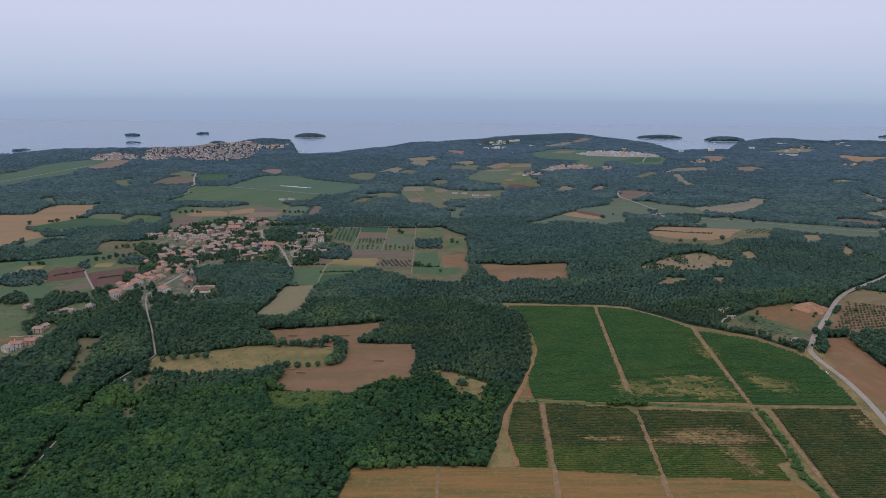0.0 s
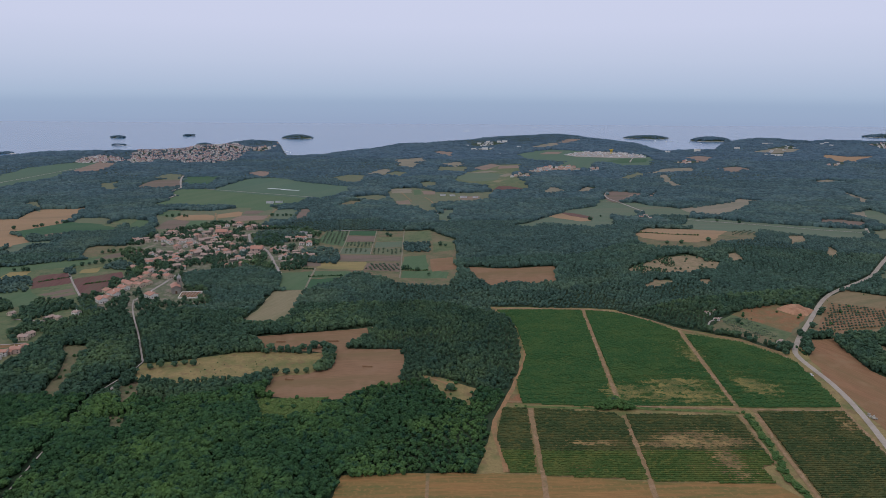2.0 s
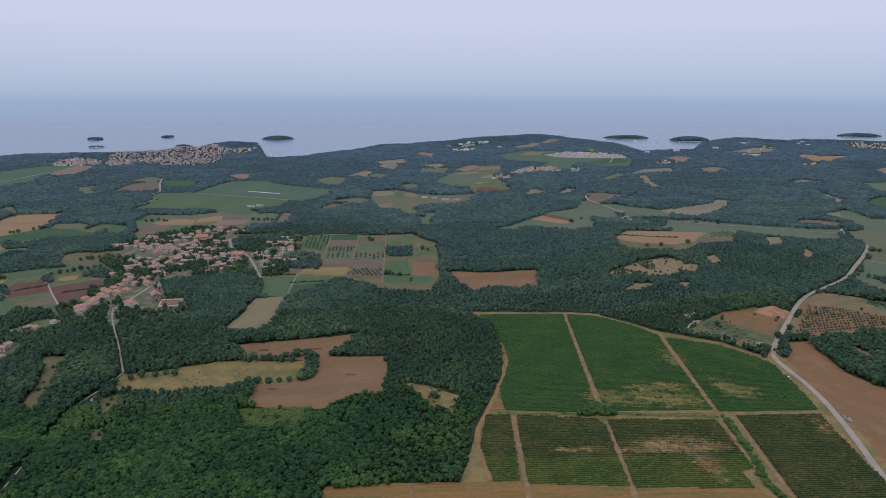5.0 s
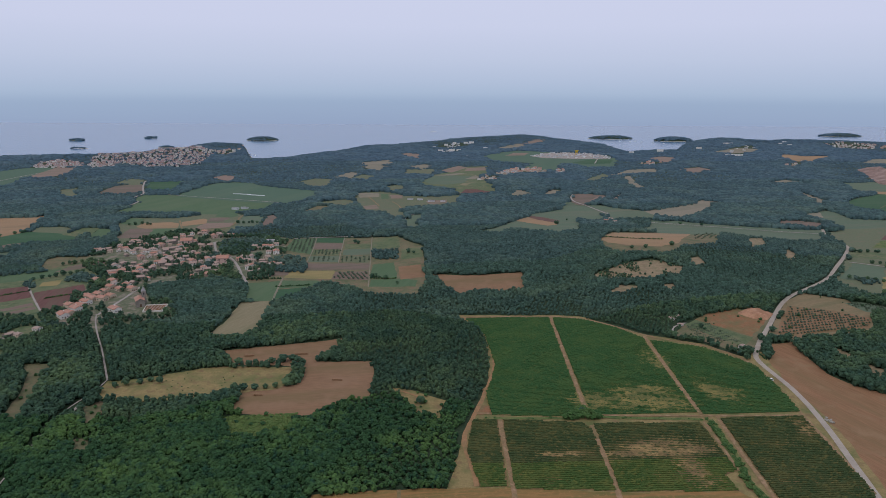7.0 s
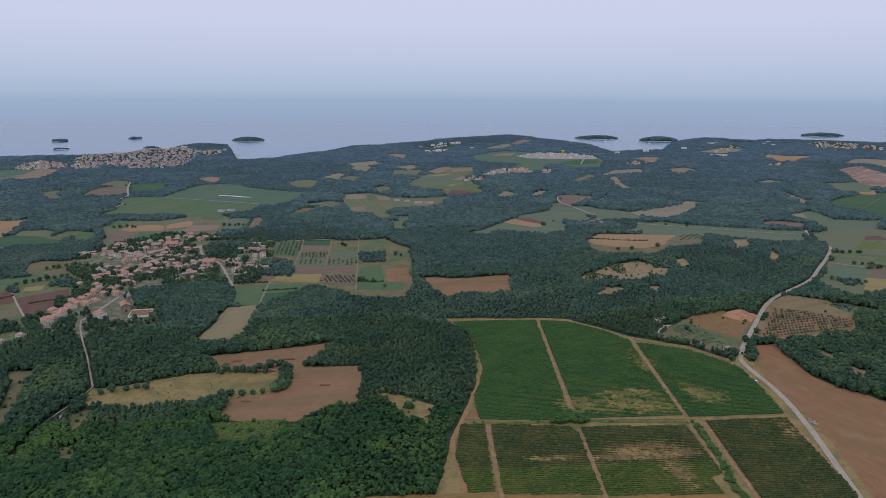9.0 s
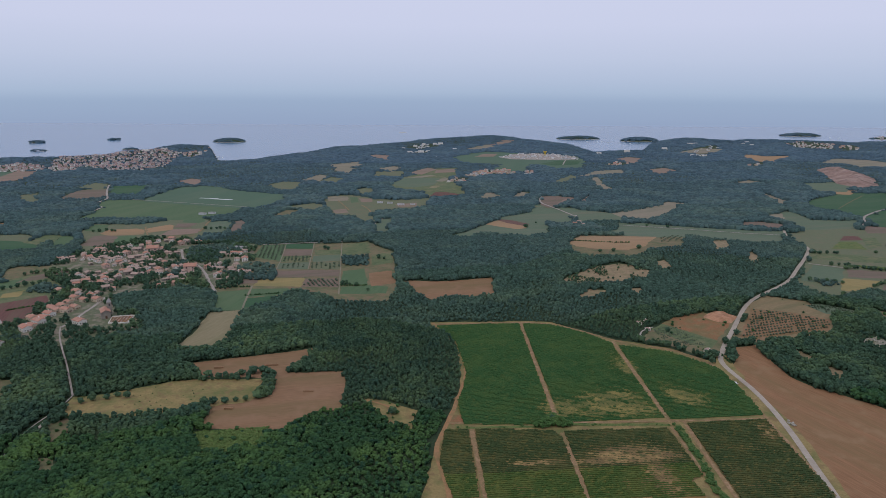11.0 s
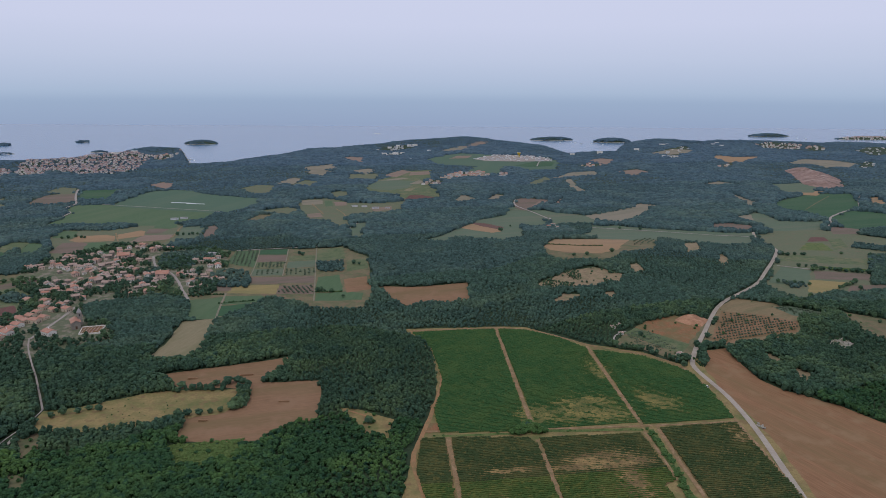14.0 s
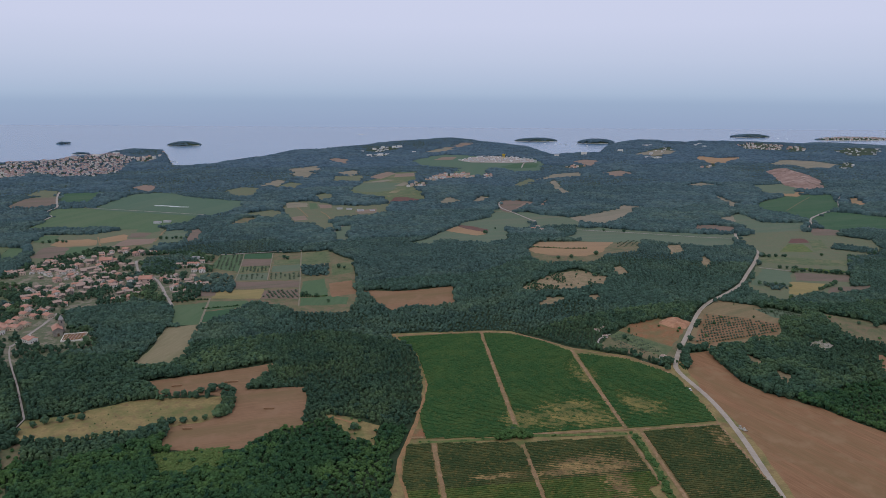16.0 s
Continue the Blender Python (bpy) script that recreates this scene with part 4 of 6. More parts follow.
track("track", TRACK_WHITE, "stony white lane through the wood", 1.4, [(-290, 650), (-281, 625), (-263, 588), (-249, 561), (-234, 529), (-221, 501)])
track("track", TRACK_WHITE, "stony white lane", 2.2, [(-223, 461), (-223, 448), (-225, 443)])
track("track", TRACK_WHITE, "pale village street", 3.0, [(-284, 748), (-282, 713), (-283, 689), (-285, 664), (-288, 647)])
track("track", TRACK_WHITE, "white drive to a hut", 1.8, [(244, 576), (246, 586), (252, 593), (264, 599)])
track("track", TRACK_RED, "dirt path in a clearing", 1.8, [(-5, 473), (2, 469), (12, 460)])
track("track", TRACK_WHITE, "pale track along a green field", 3.5, [(-1012, 1511), (-1007, 1562), (-999, 1767), (-994, 1913), (-990, 1962)])
track("track", TRACK_WHITE, "white gravel track beside crops", 4.5, [(-560, 1473), (-561, 1513), (-559, 1544), (-583, 1605), (-614, 1695), (-639, 1783)])
track("track", TRACK_WHITE, "white gravel track along a wood edge", 4.0, [(-535, 1330), (-526, 1364), (-526, 1418), (-536, 1436)])
track("track", TRACK_WHITE, "pale track between two crop fields", 3.0, [(-503, 1527), (-410, 1485), (-341, 1450), (-244, 1401)])
track("track", TRACK_DUSTY, "pale lane between plots", 2.2, [(-267, 1104), (-269, 1146), (-275, 1192), (-276, 1228)])
track("track", TRACK_DUSTY, "pale lane among grain strips", 2.2, [(-370, 1173), (-357, 1132), (-344, 1097)])
track("track", TRACK_DUSTY, "pale farm lane", 2.2, [(-67, 1480), (-49, 1388), (-41, 1343)])
track("track", TRACK_DUSTY, "pale farm lane", 2.2, [(-17, 1408), (-3, 1355), (4, 1283)])
track("track", TRACK_WHITE, "pale track beside a walled field", 3.5, [(0, 1079), (14, 1192), (24, 1205)])
track("track", TRACK_WHITE, "white lane", 4.5, [(632, 2225), (675, 2357), (725, 2486)])
track("track", STRAW_GREY, "straw strip across a field", 3.0, [(328, 1362), (346, 1355), (362, 1333)])
track("track", TRACK_WHITE, "white gravel lane", 4.0, [(376, 1488), (353, 1411), (367, 1341), (377, 1236)])
track("track", TRACK_WHITE, "white gravel lane to a farm", 4.0, [(356, 1184), (375, 1214), (382, 1244)])
track("track", TRACK_WHITE, "white gravel track through green fields", 3.6, [(417, 1126), (465, 1097), (523, 1065), (581, 1026), (647, 1007)])
track("track", MEADOW_BROWN, "pale track across a green field", 2.6, [(933, 1281), (1027, 1375), (1123, 1466)])
track("track", TRACK_WHITE, "white gravel track by dark fields", 4.5, [(822, 1073), (865, 1113), (912, 1183), (970, 1230), (1022, 1268)])
track("track", TRACK_WHITE, "white gravel track", 3.8, [(1076, 1308), (1142, 1395), (1211, 1474)])
track("track", TRACK_WHITE, "white gravel track between fields", 2.6, [(543, 787), (561, 781), (585, 773)])
track("track", STRAW_HAZY, "pale field track", 1.4, [(-81, 990), (-79, 913), (-78, 847)])
track("track", STRAW_HAZY, "pale field track", 1.4, [(-121, 994), (-117, 890), (-118, 853)])
track("track", STRAW_HAZY, "pale field track", 1.4, [(-41, 987), (-39, 887), (-37, 803), (-36, 740)])
track("track", STRAW_HAZY, "pale field track", 2.0, [(-136, 784), (-134, 737), (-131, 689)])
track("track", TRACK_WHITE, "pale village street", 3.2, [(-265, 985), (-254, 946), (-239, 900), (-221, 894), (-203, 851), (-188, 805), (-171, 758)])
track("track", TRACK_WHITE, "white farm lane", 2.4, [(-154, 997), (-121, 998), (-71, 996), (-41, 992)])
track("track", TRACK_WHITE, "pale track between red fields", 2.0, [(-410, 763), (-382, 717), (-352, 670)])
track("track", TRACK_WHITE, "white garden wall line", 1.6, [(-377, 600), (-363, 598), (-351, 595), (-332, 593)])
track("track", TRACK_WHITE, "white lane to a farmhouse", 1.8, [(-355, 536), (-343, 538), (-332, 541)])
track("track", TRACK_WHITE, "stony lane sunk between the trees", 1.0, [(-221, 501), (-222, 477), (-229, 454), (-229, 425), (-226, 397), (-223, 362), (-220, 332), (-217, 313)])
HEDGES, LOW_HEDGES, GROVES, THICKETS = [], [], [], []
VILLAGE_ROW = []
VILLAGE_ROW += [(-345, 782), (-315, 730), (-315, 747), (-314, 714), (-313, 699), (-315, 686), (-316, 676), (-315, 664), (-303, 696), (-299, 707), (-301, 735), (-299, 752), (-287, 733), (-319, 646), (-317, 653), (-275, 656), (-323, 773), (-322, 708), (-327, 677)]
VILLAGE_HOUSES = []
VILLAGE_HOUSES += [(-343, 842), (-341, 854), (-331, 858), (-320, 846), (-303, 818), (-377, 968), (-371, 990), (-356, 973), (-339, 944), (-349, 1003), (-332, 965), (-332, 998), (-312, 914), (-315, 895), (-318, 941), (-310, 945), (-304, 865), (-296, 862), (-282, 840), (-277, 847), (-289, 973), (-275, 957), (-287, 918), (-276, 907), (-279, 876), (-261, 863), (-244, 873), (-238, 829), (-235, 804), (-264, 957)]
VILLAGE_HOUSES += [(-312, 1041), (-301, 1041), (-265, 1026), (-257, 1030), (-310, 809), (-337, 808), (-307, 767), (-379, 935), (-375, 947), (-398, 943), (-319, 865), (-297, 785), (-291, 899), (-319, 1020), (-294, 882), (-302, 843), (-326, 898), (-351, 916), (-298, 929), (-323, 982), (-227, 842), (-231, 820), (-348, 936), (-329, 925)]
SCATTERED_HOUSES = []
SCATTERED_HOUSES += [(-205, 874), (-202, 884), (-187, 864), (-185, 842), (-178, 812), (-168, 818), (-175, 867), (-171, 877), (-175, 911), (-191, 937), (-200, 945), (-186, 948), (-173, 959), (-160, 848)]
FARM_HOUSES = []
FARM_HOUSES += [(-386, 613), (-338, 557), (-338, 549), (-336, 515), (-332, 518), (-328, 521), (-327, 527), (-322, 524), (-336, 505), (-336, 599), (-345, 600), (-326, 612)]
RIGHT_FARM = [(329, 1101), (345, 1129), (361, 1155), (355, 1115), (354, 1090), (300, 1093), (312, 1105)]
HUTS = [(261, 614), (257, 594), (255, 610), (289, 533), (288, 538)]
CHURCH = (-257, 672)
TOWER = (-255, 678)
BIG_HOUSE = (-300, 973)
RED_HOUSE = (-223, 864)
CEMETERY = [(-247, 650), (-250, 669), (-229, 671), (-229, 651)]
SHEDS = [(21, 1438), (41, 1430), (63, 1404), (87, 1405), (-309, 1309), (-294, 1318), (-185, 983), (-176, 979)]
TUNNELS = [(-357, 1538), (-346, 1534), (-335, 1530), (-323, 1521), (-312, 1516), (-302, 1512)]
TOWN_MAIN = [(-1024, 2386), (-1124, 2848), (-1089, 2940), (-847, 2635), (-984, 3182), (-827, 2862), (-714, 2656), (-663, 2665), (-626, 2616), (-672, 2573), (-659, 2421), (-626, 2220), (-664, 2136), (-742, 2109), (-802, 2181), (-877, 2215)]
TOWN_WEST = [(-1087, 2113), (-1130, 2271), (-1118, 2346), (-1032, 2301), (-980, 2246), (-951, 2146), (-1021, 2101)]
TOWN_MIDDLE = [(-946, 2167), (-1012, 2357), (-900, 2275), (-850, 2137), (-895, 2094)]
TOWN_QUAY = [(-665, 2588), (-654, 2672), (-629, 2803), (-641, 2961), (-607, 2607), (-627, 2518)]
HILL_VILLAGE = [(261, 1916), (307, 2015), (357, 2070), (409, 2074), (430, 1977), (399, 1943), (335, 1938), (281, 1888)]
HAMLET = [(199, 1770), (232, 1869), (261, 1916), (260, 1824), (229, 1726)]
HAMLET_EAST = [(445, 1994), (487, 2047), (472, 1950), (441, 1932)]
RESORT_WEST = [(138, 2994), (205, 3092), (271, 3136), (318, 3100), (219, 2947)]
CAMP = [(145, 2669), (188, 2830), (246, 2837), (227, 2742)]
WORKS = [(473, 2536), (549, 2689), (668, 2735), (734, 2653), (775, 2518), (737, 2412), (633, 2425), (503, 2460)]
EAST_VILLAGE = [(756, 2179), (836, 2306), (897, 2271), (813, 2166)]
COAST_CAMP = [(1430, 2946), (1599, 3119), (1562, 2964), (1232, 2464), (1200, 2468)]
RED_SUBURB = [(1988, 3155), (2143, 3277), (2220, 3137), (2014, 2863), (1894, 2936)]
SUBURB_EAST = [(2144, 3007), (2322, 3129), (2112, 2823), (2003, 2768)]
STORES = [(2244, 2810), (2452, 2979), (2569, 2903), (2218, 2517), (2067, 2505)]
STORES_SOUTH = [(1659, 2060), (1872, 2278), (1849, 2194), (1674, 2021)]
FARM_EAST = [(1228, 2149), (1389, 2336), (1340, 2233), (1217, 2094)]
OLD_TOWN = [(2740, 3470), (2960, 3450), (3190, 3470), (3210, 3560), (3120, 3640), (2960, 3650), (2780, 3620)]
HOTELS = [(574, 4103), (610, 4053), (202, 3050), (244, 3116), (295, 3120), (320, 3122), (162, 2769), (207, 2775), (237, 2810), (245, 2511), (358, 2908), (903, 2675), (1047, 2754), (1495, 3131), (1535, 3162), (1239, 2521), (1265, 2524), (1226, 2545), (1768, 3159), (1817, 3211), (1763, 3069), (1267, 2895), (-1092, 2276), (-810, 2651), (-787, 2799)]
HOPPER = (663, 2588)
LONE_TREES = []
LONE_TREES += [(-194, 493), (-188, 497), (-183, 506), (-180, 494), (-210, 487), (-203, 491), (-108, 522), (-96, 530), (-88, 533), (-120, 522), (-115, 523), (-377, 613), (-374, 616), (121, 429)]
LONE_TREES += [(13, 449), (-32, 432), (510, 628), (519, 618), (520, 599), (512, 574), (473, 556), (524, 566)]
LONE_TREES += [(510, 615), (273, 586), (280, 514)]
HEDGES.append([(-149, 540), (-138, 534), (-129, 530)])
HEDGES.append([(-105, 529), (-82, 532)])
HEDGES.append([(-80, 524), (-77, 508), (-79, 491), (-84, 485)])
HEDGES.append([(-84, 484), (-102, 480), (-122, 477)])
HEDGES.append([(-376, 601), (-358, 589)])
HEDGES.append([(-360, 567), (-341, 539)])
HEDGES.append([(-371, 616), (-353, 617)])
HEDGES.append([(312, 551), (336, 549)])
LOW_HEDGES.append([(296, 529), (295, 511)])
LONE_TREES += [(-624, 1024), (-606, 1045), (-601, 1045), (-597, 1050), (-476, 771), (-466, 772), (-461, 772), (250, 1087), (253, 1088), (283, 1149), (463, 1104), (492, 1087), (-331, 1066), (10, 878), (292, 839), (309, 838), (347, 849), (17, 874), (-63, 951), (-59, 947), (-4, 748), (-29, 775), (-25, 772), (-17, 769), (-33, 775), (597, 858), (625, 855), (630, 856), (696, 868), (730, 854), (737, 847), (706, 824), (572, 785), (583, 786), (591, 784), (594, 784), (625, 766), (616, 768), (584, 690), (498, 658), (594, 851), (599, 848)]
HEDGES.append([(-417, 858), (-404, 868), (-392, 875)])
HEDGES.append([(-585, 1072), (-581, 1078), (-578, 1089)])
HEDGES.append([(-439, 1138), (-422, 1143), (-405, 1136)])
HEDGES.append([(-261, 1120), (-246, 1124), (-224, 1121)])
LOW_HEDGES.append([(-35, 773), (-23, 770), (-6, 769)])
LOW_HEDGES.append([(-136, 742), (-117, 747), (-100, 750)])
HEDGES.append([(-417, 792), (-397, 807), (-376, 822)])
HEDGES.append([(497, 713), (514, 706), (531, 707)])
HEDGES.append([(580, 768), (605, 775), (652, 762)])
HEDGES.append([(598, 862), (613, 854)])
HEDGES.append([(779, 878), (793, 866)])
HEDGES.append([(560, 694), (576, 704), (598, 716)])
LOW_HEDGES.append([(274, 915), (295, 904), (320, 891), (347, 887)])
LOW_HEDGES.append([(-369, 712), (-357, 721), (-337, 732)])
LOW_HEDGES.append([(-423, 725), (-400, 745)])
LOW_HEDGES.append([(-176, 776), (-158, 780), (-137, 778)])
DITCH = [(205, 415), (202, 389), (200, 369), (197, 353), (193, 341), (195, 326), (195, 312)]
DITCH_WEST = [(55, 425), (73, 423), (103, 422), (113, 420)]
DITCH_EAST = [(132, 422), (154, 419), (175, 418), (200, 415)]
COPSE = [(109, 421), (113, 424), (117, 426), (120, 429), (123, 431), (125, 429), (127, 426), (129, 423), (131, 420), (117, 420), (121, 422), (124, 420), (113, 419), (121, 426), (123, 425), (127, 419)]
BALES = [(-124, 544), (-82, 546), (-48, 492), (-102, 468)]
CARS = [(282, 437), (277, 417), (276, 404), (283, 474)]
RUBBLE = (284, 409)
GROVES.append([(334, 564), (380, 626), (403, 614), (432, 584), (418, 565), (378, 562), (345, 556)])
GROVES.append([(438, 630), (454, 631), (474, 607), (458, 594), (442, 606)])
GROVES.append([(-156, 932), (-152, 989), (-123, 990), (-120, 900), (-142, 916)])
GROVES.append([(-118, 918), (-79, 913), (-80, 889), (-117, 893)])
GROVES.append([(-117, 884), (-80, 880), (-79, 853), (-117, 859)])
GROVES.append([(-75, 876), (-39, 872), (-40, 843), (-75, 852)])
GROVES.append([(-77, 802), (-39, 800), (-39, 768), (-78, 776)])
GROVES.append([(-223, 823), (-199, 827), (-180, 781), (-214, 786)])
GROVES.append([(417, 942), (452, 977), (464, 949), (426, 898), (392, 889)])
HEAP_OUTLINE = [(321, 616), (342, 630), (355, 610), (340, 595), (329, 601)]
BED_OUTLINE = [(244, 573), (262, 594), (285, 602), (293, 555), (293, 536), (267, 556)]
THICKETS.append([(-515, 796), (-524, 863), (-533, 905), (-513, 909), (-498, 955), (-467, 932), (-438, 847), (-421, 829), (-464, 807), (-489, 791)])
THICKETS.append([(-575, 965), (-565, 974), (-542, 962), (-523, 1004), (-455, 1002), (-413, 985), (-410, 919), (-454, 897), (-516, 930)])
THICKETS.append([(-464, 688), (-474, 733), (-447, 746), (-423, 711), (-417, 689), (-437, 682)])
THICKETS.append([(-422, 623), (-425, 658), (-409, 651), (-394, 628), (-409, 619)])
THICKETS.append([(-387, 645), (-387, 660), (-352, 652), (-334, 629), (-356, 618), (-375, 619)])
THICKETS.append([(-349, 660), (-336, 678), (-325, 699), (-337, 743), (-343, 791), (-318, 726), (-310, 671), (-315, 642), (-325, 617)])
THICKETS.append([(-418, 765), (-420, 784), (-411, 779), (-399, 752)])
THICKETS.append([(-383, 785), (-375, 816), (-345, 794), (-355, 774)])
THICKETS.append([(-373, 601), (-389, 634), (-365, 635), (-348, 607), (-362, 601)])
THICKETS.append([(-350, 556), (-362, 584), (-349, 595), (-324, 587), (-317, 564), (-339, 560)])
THICKETS.append([(-169, 877), (-153, 892), (-124, 871), (-113, 825), (-117, 805), (-154, 814)])
THICKETS.append([(-38, 899), (-4, 896), (-4, 849), (-34, 856)])
THICKETS.append([(-254, 997), (-191, 1014), (-179, 953), (-216, 904), (-245, 931)])
THICKETS.append([(-193, 867), (-170, 880), (-168, 835)])
THICKETS.append([(-259, 867), (-242, 919), (-221, 864), (-242, 835)])
THICKETS.append([(747, 914), (781, 945), (816, 902), (791, 876)])
THICKETS.append([(725, 851), (760, 871), (712, 804), (653, 760)])
THICKETS.append([(353, 1146), (385, 1172), (438, 1171), (397, 1065), (311, 956)])
THICKETS.append([(503, 717), (524, 715), (523, 698), (500, 692)])
CLEAR += [TOWN_MAIN, TOWN_WEST, TOWN_MIDDLE, TOWN_QUAY, HILL_VILLAGE, HAMLET, HAMLET_EAST, RESORT_WEST, CAMP, WORKS, EAST_VILLAGE, COAST_CAMP, RED_SUBURB, SUBURB_EAST, STORES, STORES_SOUTH, FARM_EAST, OLD_TOWN]

# ---- woods ----
def clump(seed, r=(1, 1, 1), at=(0, 0, 0), rough=0.22, level=1, under=-0.35):
    """One uneven clump of leaves."""
    bm = bmesh.new()
    bmesh.ops.create_icosphere(bm, subdivisions=level, radius=1)
    rnd = random.Random(seed)
    turn = Euler((rnd.uniform(0, 6), rnd.uniform(0, 6), rnd.uniform(0, 6))).to_matrix()
    co = np.array([(turn @ v.co) * (1 + rnd.uniform(-rough, rough)) for v in bm.verts]) * np.array(r) + np.array(at)
    tris = np.array([[v.index for v in f.verts] for f in bm.faces])
    bm.free()
    n = np.cross(co[tris[:, 1]] - co[tris[:, 0]], co[tris[:, 2]] - co[tris[:, 0]])
    return co, tris[n[:, 2] > under * np.linalg.norm(n, axis=1)]  # nothing sees their undersides


def join(pieces):
    co, tris, n = [], [], 0
    for c, t in pieces:
        co.append(c)
        tris.append(t + n)
        n += len(c)
    return np.concatenate(co), np.concatenate(tris)


def crown(seed, n, low=0.2):
    """A crown one high and about one across, of n clumps set over a dome, and a broad one that closes it."""
    rnd = random.Random(seed)
    out = []
    for k in range(n):
        a = k * (3.1 if n < 4 else 2.4) + rnd.uniform(-0.5, 0.5)
        ring = rnd.uniform(0.14, 0.26) if n < 4 else (0.0 if k == 0 else rnd.uniform(0.14, 0.38))
        z = 0.76 - ring * rnd.uniform(0.3, 1.2)
        r = rnd.uniform(0.20, 0.26) if n < 4 else rnd.uniform(0.18, 0.28) if n < 8 else rnd.uniform(0.16, 0.25)
        out.append(clump(seed * 50 + k, (r, r, r * rnd.uniform(0.75, 0.95)), (ring * math.cos(a), ring * math.sin(a), max(z, low + r * 0.5)), 0.28, 1, -0.1 if n < 4 else -0.35))
    out.append(clump(seed * 50 + 49, (0.50, 0.50, 0.38), (0, 0, 0.38), 0.25, 1, -0.7) if n < 4 else clump(seed * 50 + 49, (0.38, 0.38, 0.36), (0, 0, 0.38), 0.22, 1, -0.7))
    return join(out)


def cover(name, shapes, at, size, material, label, category="woodland", smooth=False):
    """Many crowns as one mesh. at: x, y, z; size: across and high."""
    pick = np.random.randint(0, len(shapes), len(at))
    turn = np.random.uniform(0, 6.283, len(at))
    pieces, n = [], 0
    for k, (c, t) in enumerate(shapes):
        i = np.flatnonzero(pick == k)
        if not len(i):
            continue
        ca, sa = np.cos(turn[i])[:, None], np.sin(turn[i])[:, None]
        x = (c[:, 0] * ca - c[:, 1] * sa) * size[i, :1] + at[i, :1]
        y = (c[:, 0] * sa + c[:, 1] * ca) * size[i, :1] + at[i, 1:2]
        z = c[:, 2] * size[i, 1:] + at[i, 2:]
        co = np.stack([x, y, z], 2).reshape(-1, 3)
        tr = (t[None] + (np.arange(len(i)) * len(c))[:, None, None]).reshape(-1, 3)
        pieces.append((co, tr + n))
        n += len(co)
    me = mesh_of(name, np.concatenate([c for c, _ in pieces]), np.concatenate([t for _, t in pieces]), smooth)
    return tagged(solid(name, me, material), label, category, kind="stuff")


def places(y0, y1, gap, deep, b0=-0.74, b1=1.0):
    """Uneven places for trees over the land from y0 to y1, clear of fields, tracks and the shore."""
    gx, gy = np.meshgrid(np.arange(b0 * y1 - 20, b1 * y1 + 20, gap), np.arange(y0 - 40, y1 + 40, deep))
    gx[1::2] += gap / 2
    x = gx.ravel() + np.random.uniform(-0.36, 0.36, gx.size) * gap
    y = gy.ravel() + np.random.uniform(-0.36, 0.36, gx.size) * deep
    reach = y + np.minimum(70, 0.12 * y) * (blotch(x, y, 90, 7) - 0.5)
    keep = (x > b0 * y - 20) & (x < b1 * y + 20) & (reach >= y0) & (reach < y1) & (height(x, y) > SEA + 1.5)
    x, y = x[keep], y[keep]
    free = np.ones(len(x), bool)
    bend = 0.0045 * np.maximum(y - 350, 0) + 1.2  # wood edges run more unevenly than the plan
    wx, wy = x + bend * (blotch(x, y, 24, 3) * 2 - 1), y + 1.6 * bend * (blotch(x, y, 30, 4) * 2 - 1)
    wx, wy = wx + 0.5 * bend * (blotch(x, y, 9, 13) * 2 - 1), wy + 0.8 * bend * (blotch(x, y, 9, 14) * 2 - 1)
    for corners in CLEAR:
        free &= ~inside(wx, wy, corners)
    x, y = x[free], y[free]
    free = np.ones(len(x), bool)
    for line, width in LINES:
        lo, hi = np.min(line, 0) - 12, np.max(line, 0) + 12
        i = np.flatnonzero((x > lo[0]) & (x < hi[0]) & (y > lo[1]) & (y < hi[1]))
        free[i] &= off_line(x[i], y[i], line) > width / 2 + 2.0
    return x[free], y[free]


def wood(y0, y1, gap, deep, across, high, shapes, material, label, b0=-0.74, b1=1.0):
    x, y = places(y0, y1, gap, deep, b0, b1)
    stand = blotch(x, y * 0.6, 70 + 0.03 * y1, 17) + 0.35 * blotch(x, y, 28, 18)
    grown = 0.72 + 0.36 * blotch(x, y, 45, 1) * (0.6 + 0.8 * blotch(x, y, 160, 2)) + 0.26 * np.clip((stand - 0.62) * 5, -1, 1)
    size = np.stack([across * grown * np.random.uniform(0.75, 1.35, len(x)), high * grown * np.random.uniform(0.8, 1.2, len(x))], 1)
    at = np.stack([x, y, height(x, y) - (0.2 if y1 < 2000 else 1.5)], 1)
    return cover("woodland", shapes, at, size, material, label, smooth=y1 > 640)


def dome(seed):
    """A shallow uneven crown whose skirt reaches the ground."""
    co, tris = clump(seed, (0.56, 0.56, 0.40), (0, 0, 0.55), 0.26, 1, -2)
    low = co[:, 2] < 0.48
    co[low, :2] *= 0.52 / np.maximum(np.hypot(*co[low, :2].T), 0.05)[:, None]
    co[low, 2] = -0.1
    n = np.cross(co[tris[:, 1]] - co[tris[:, 0]], co[tris[:, 2]] - co[tris[:, 0]])
    return co, tris[n[:, 2] > -0.2 * np.linalg.norm(n, axis=1)]


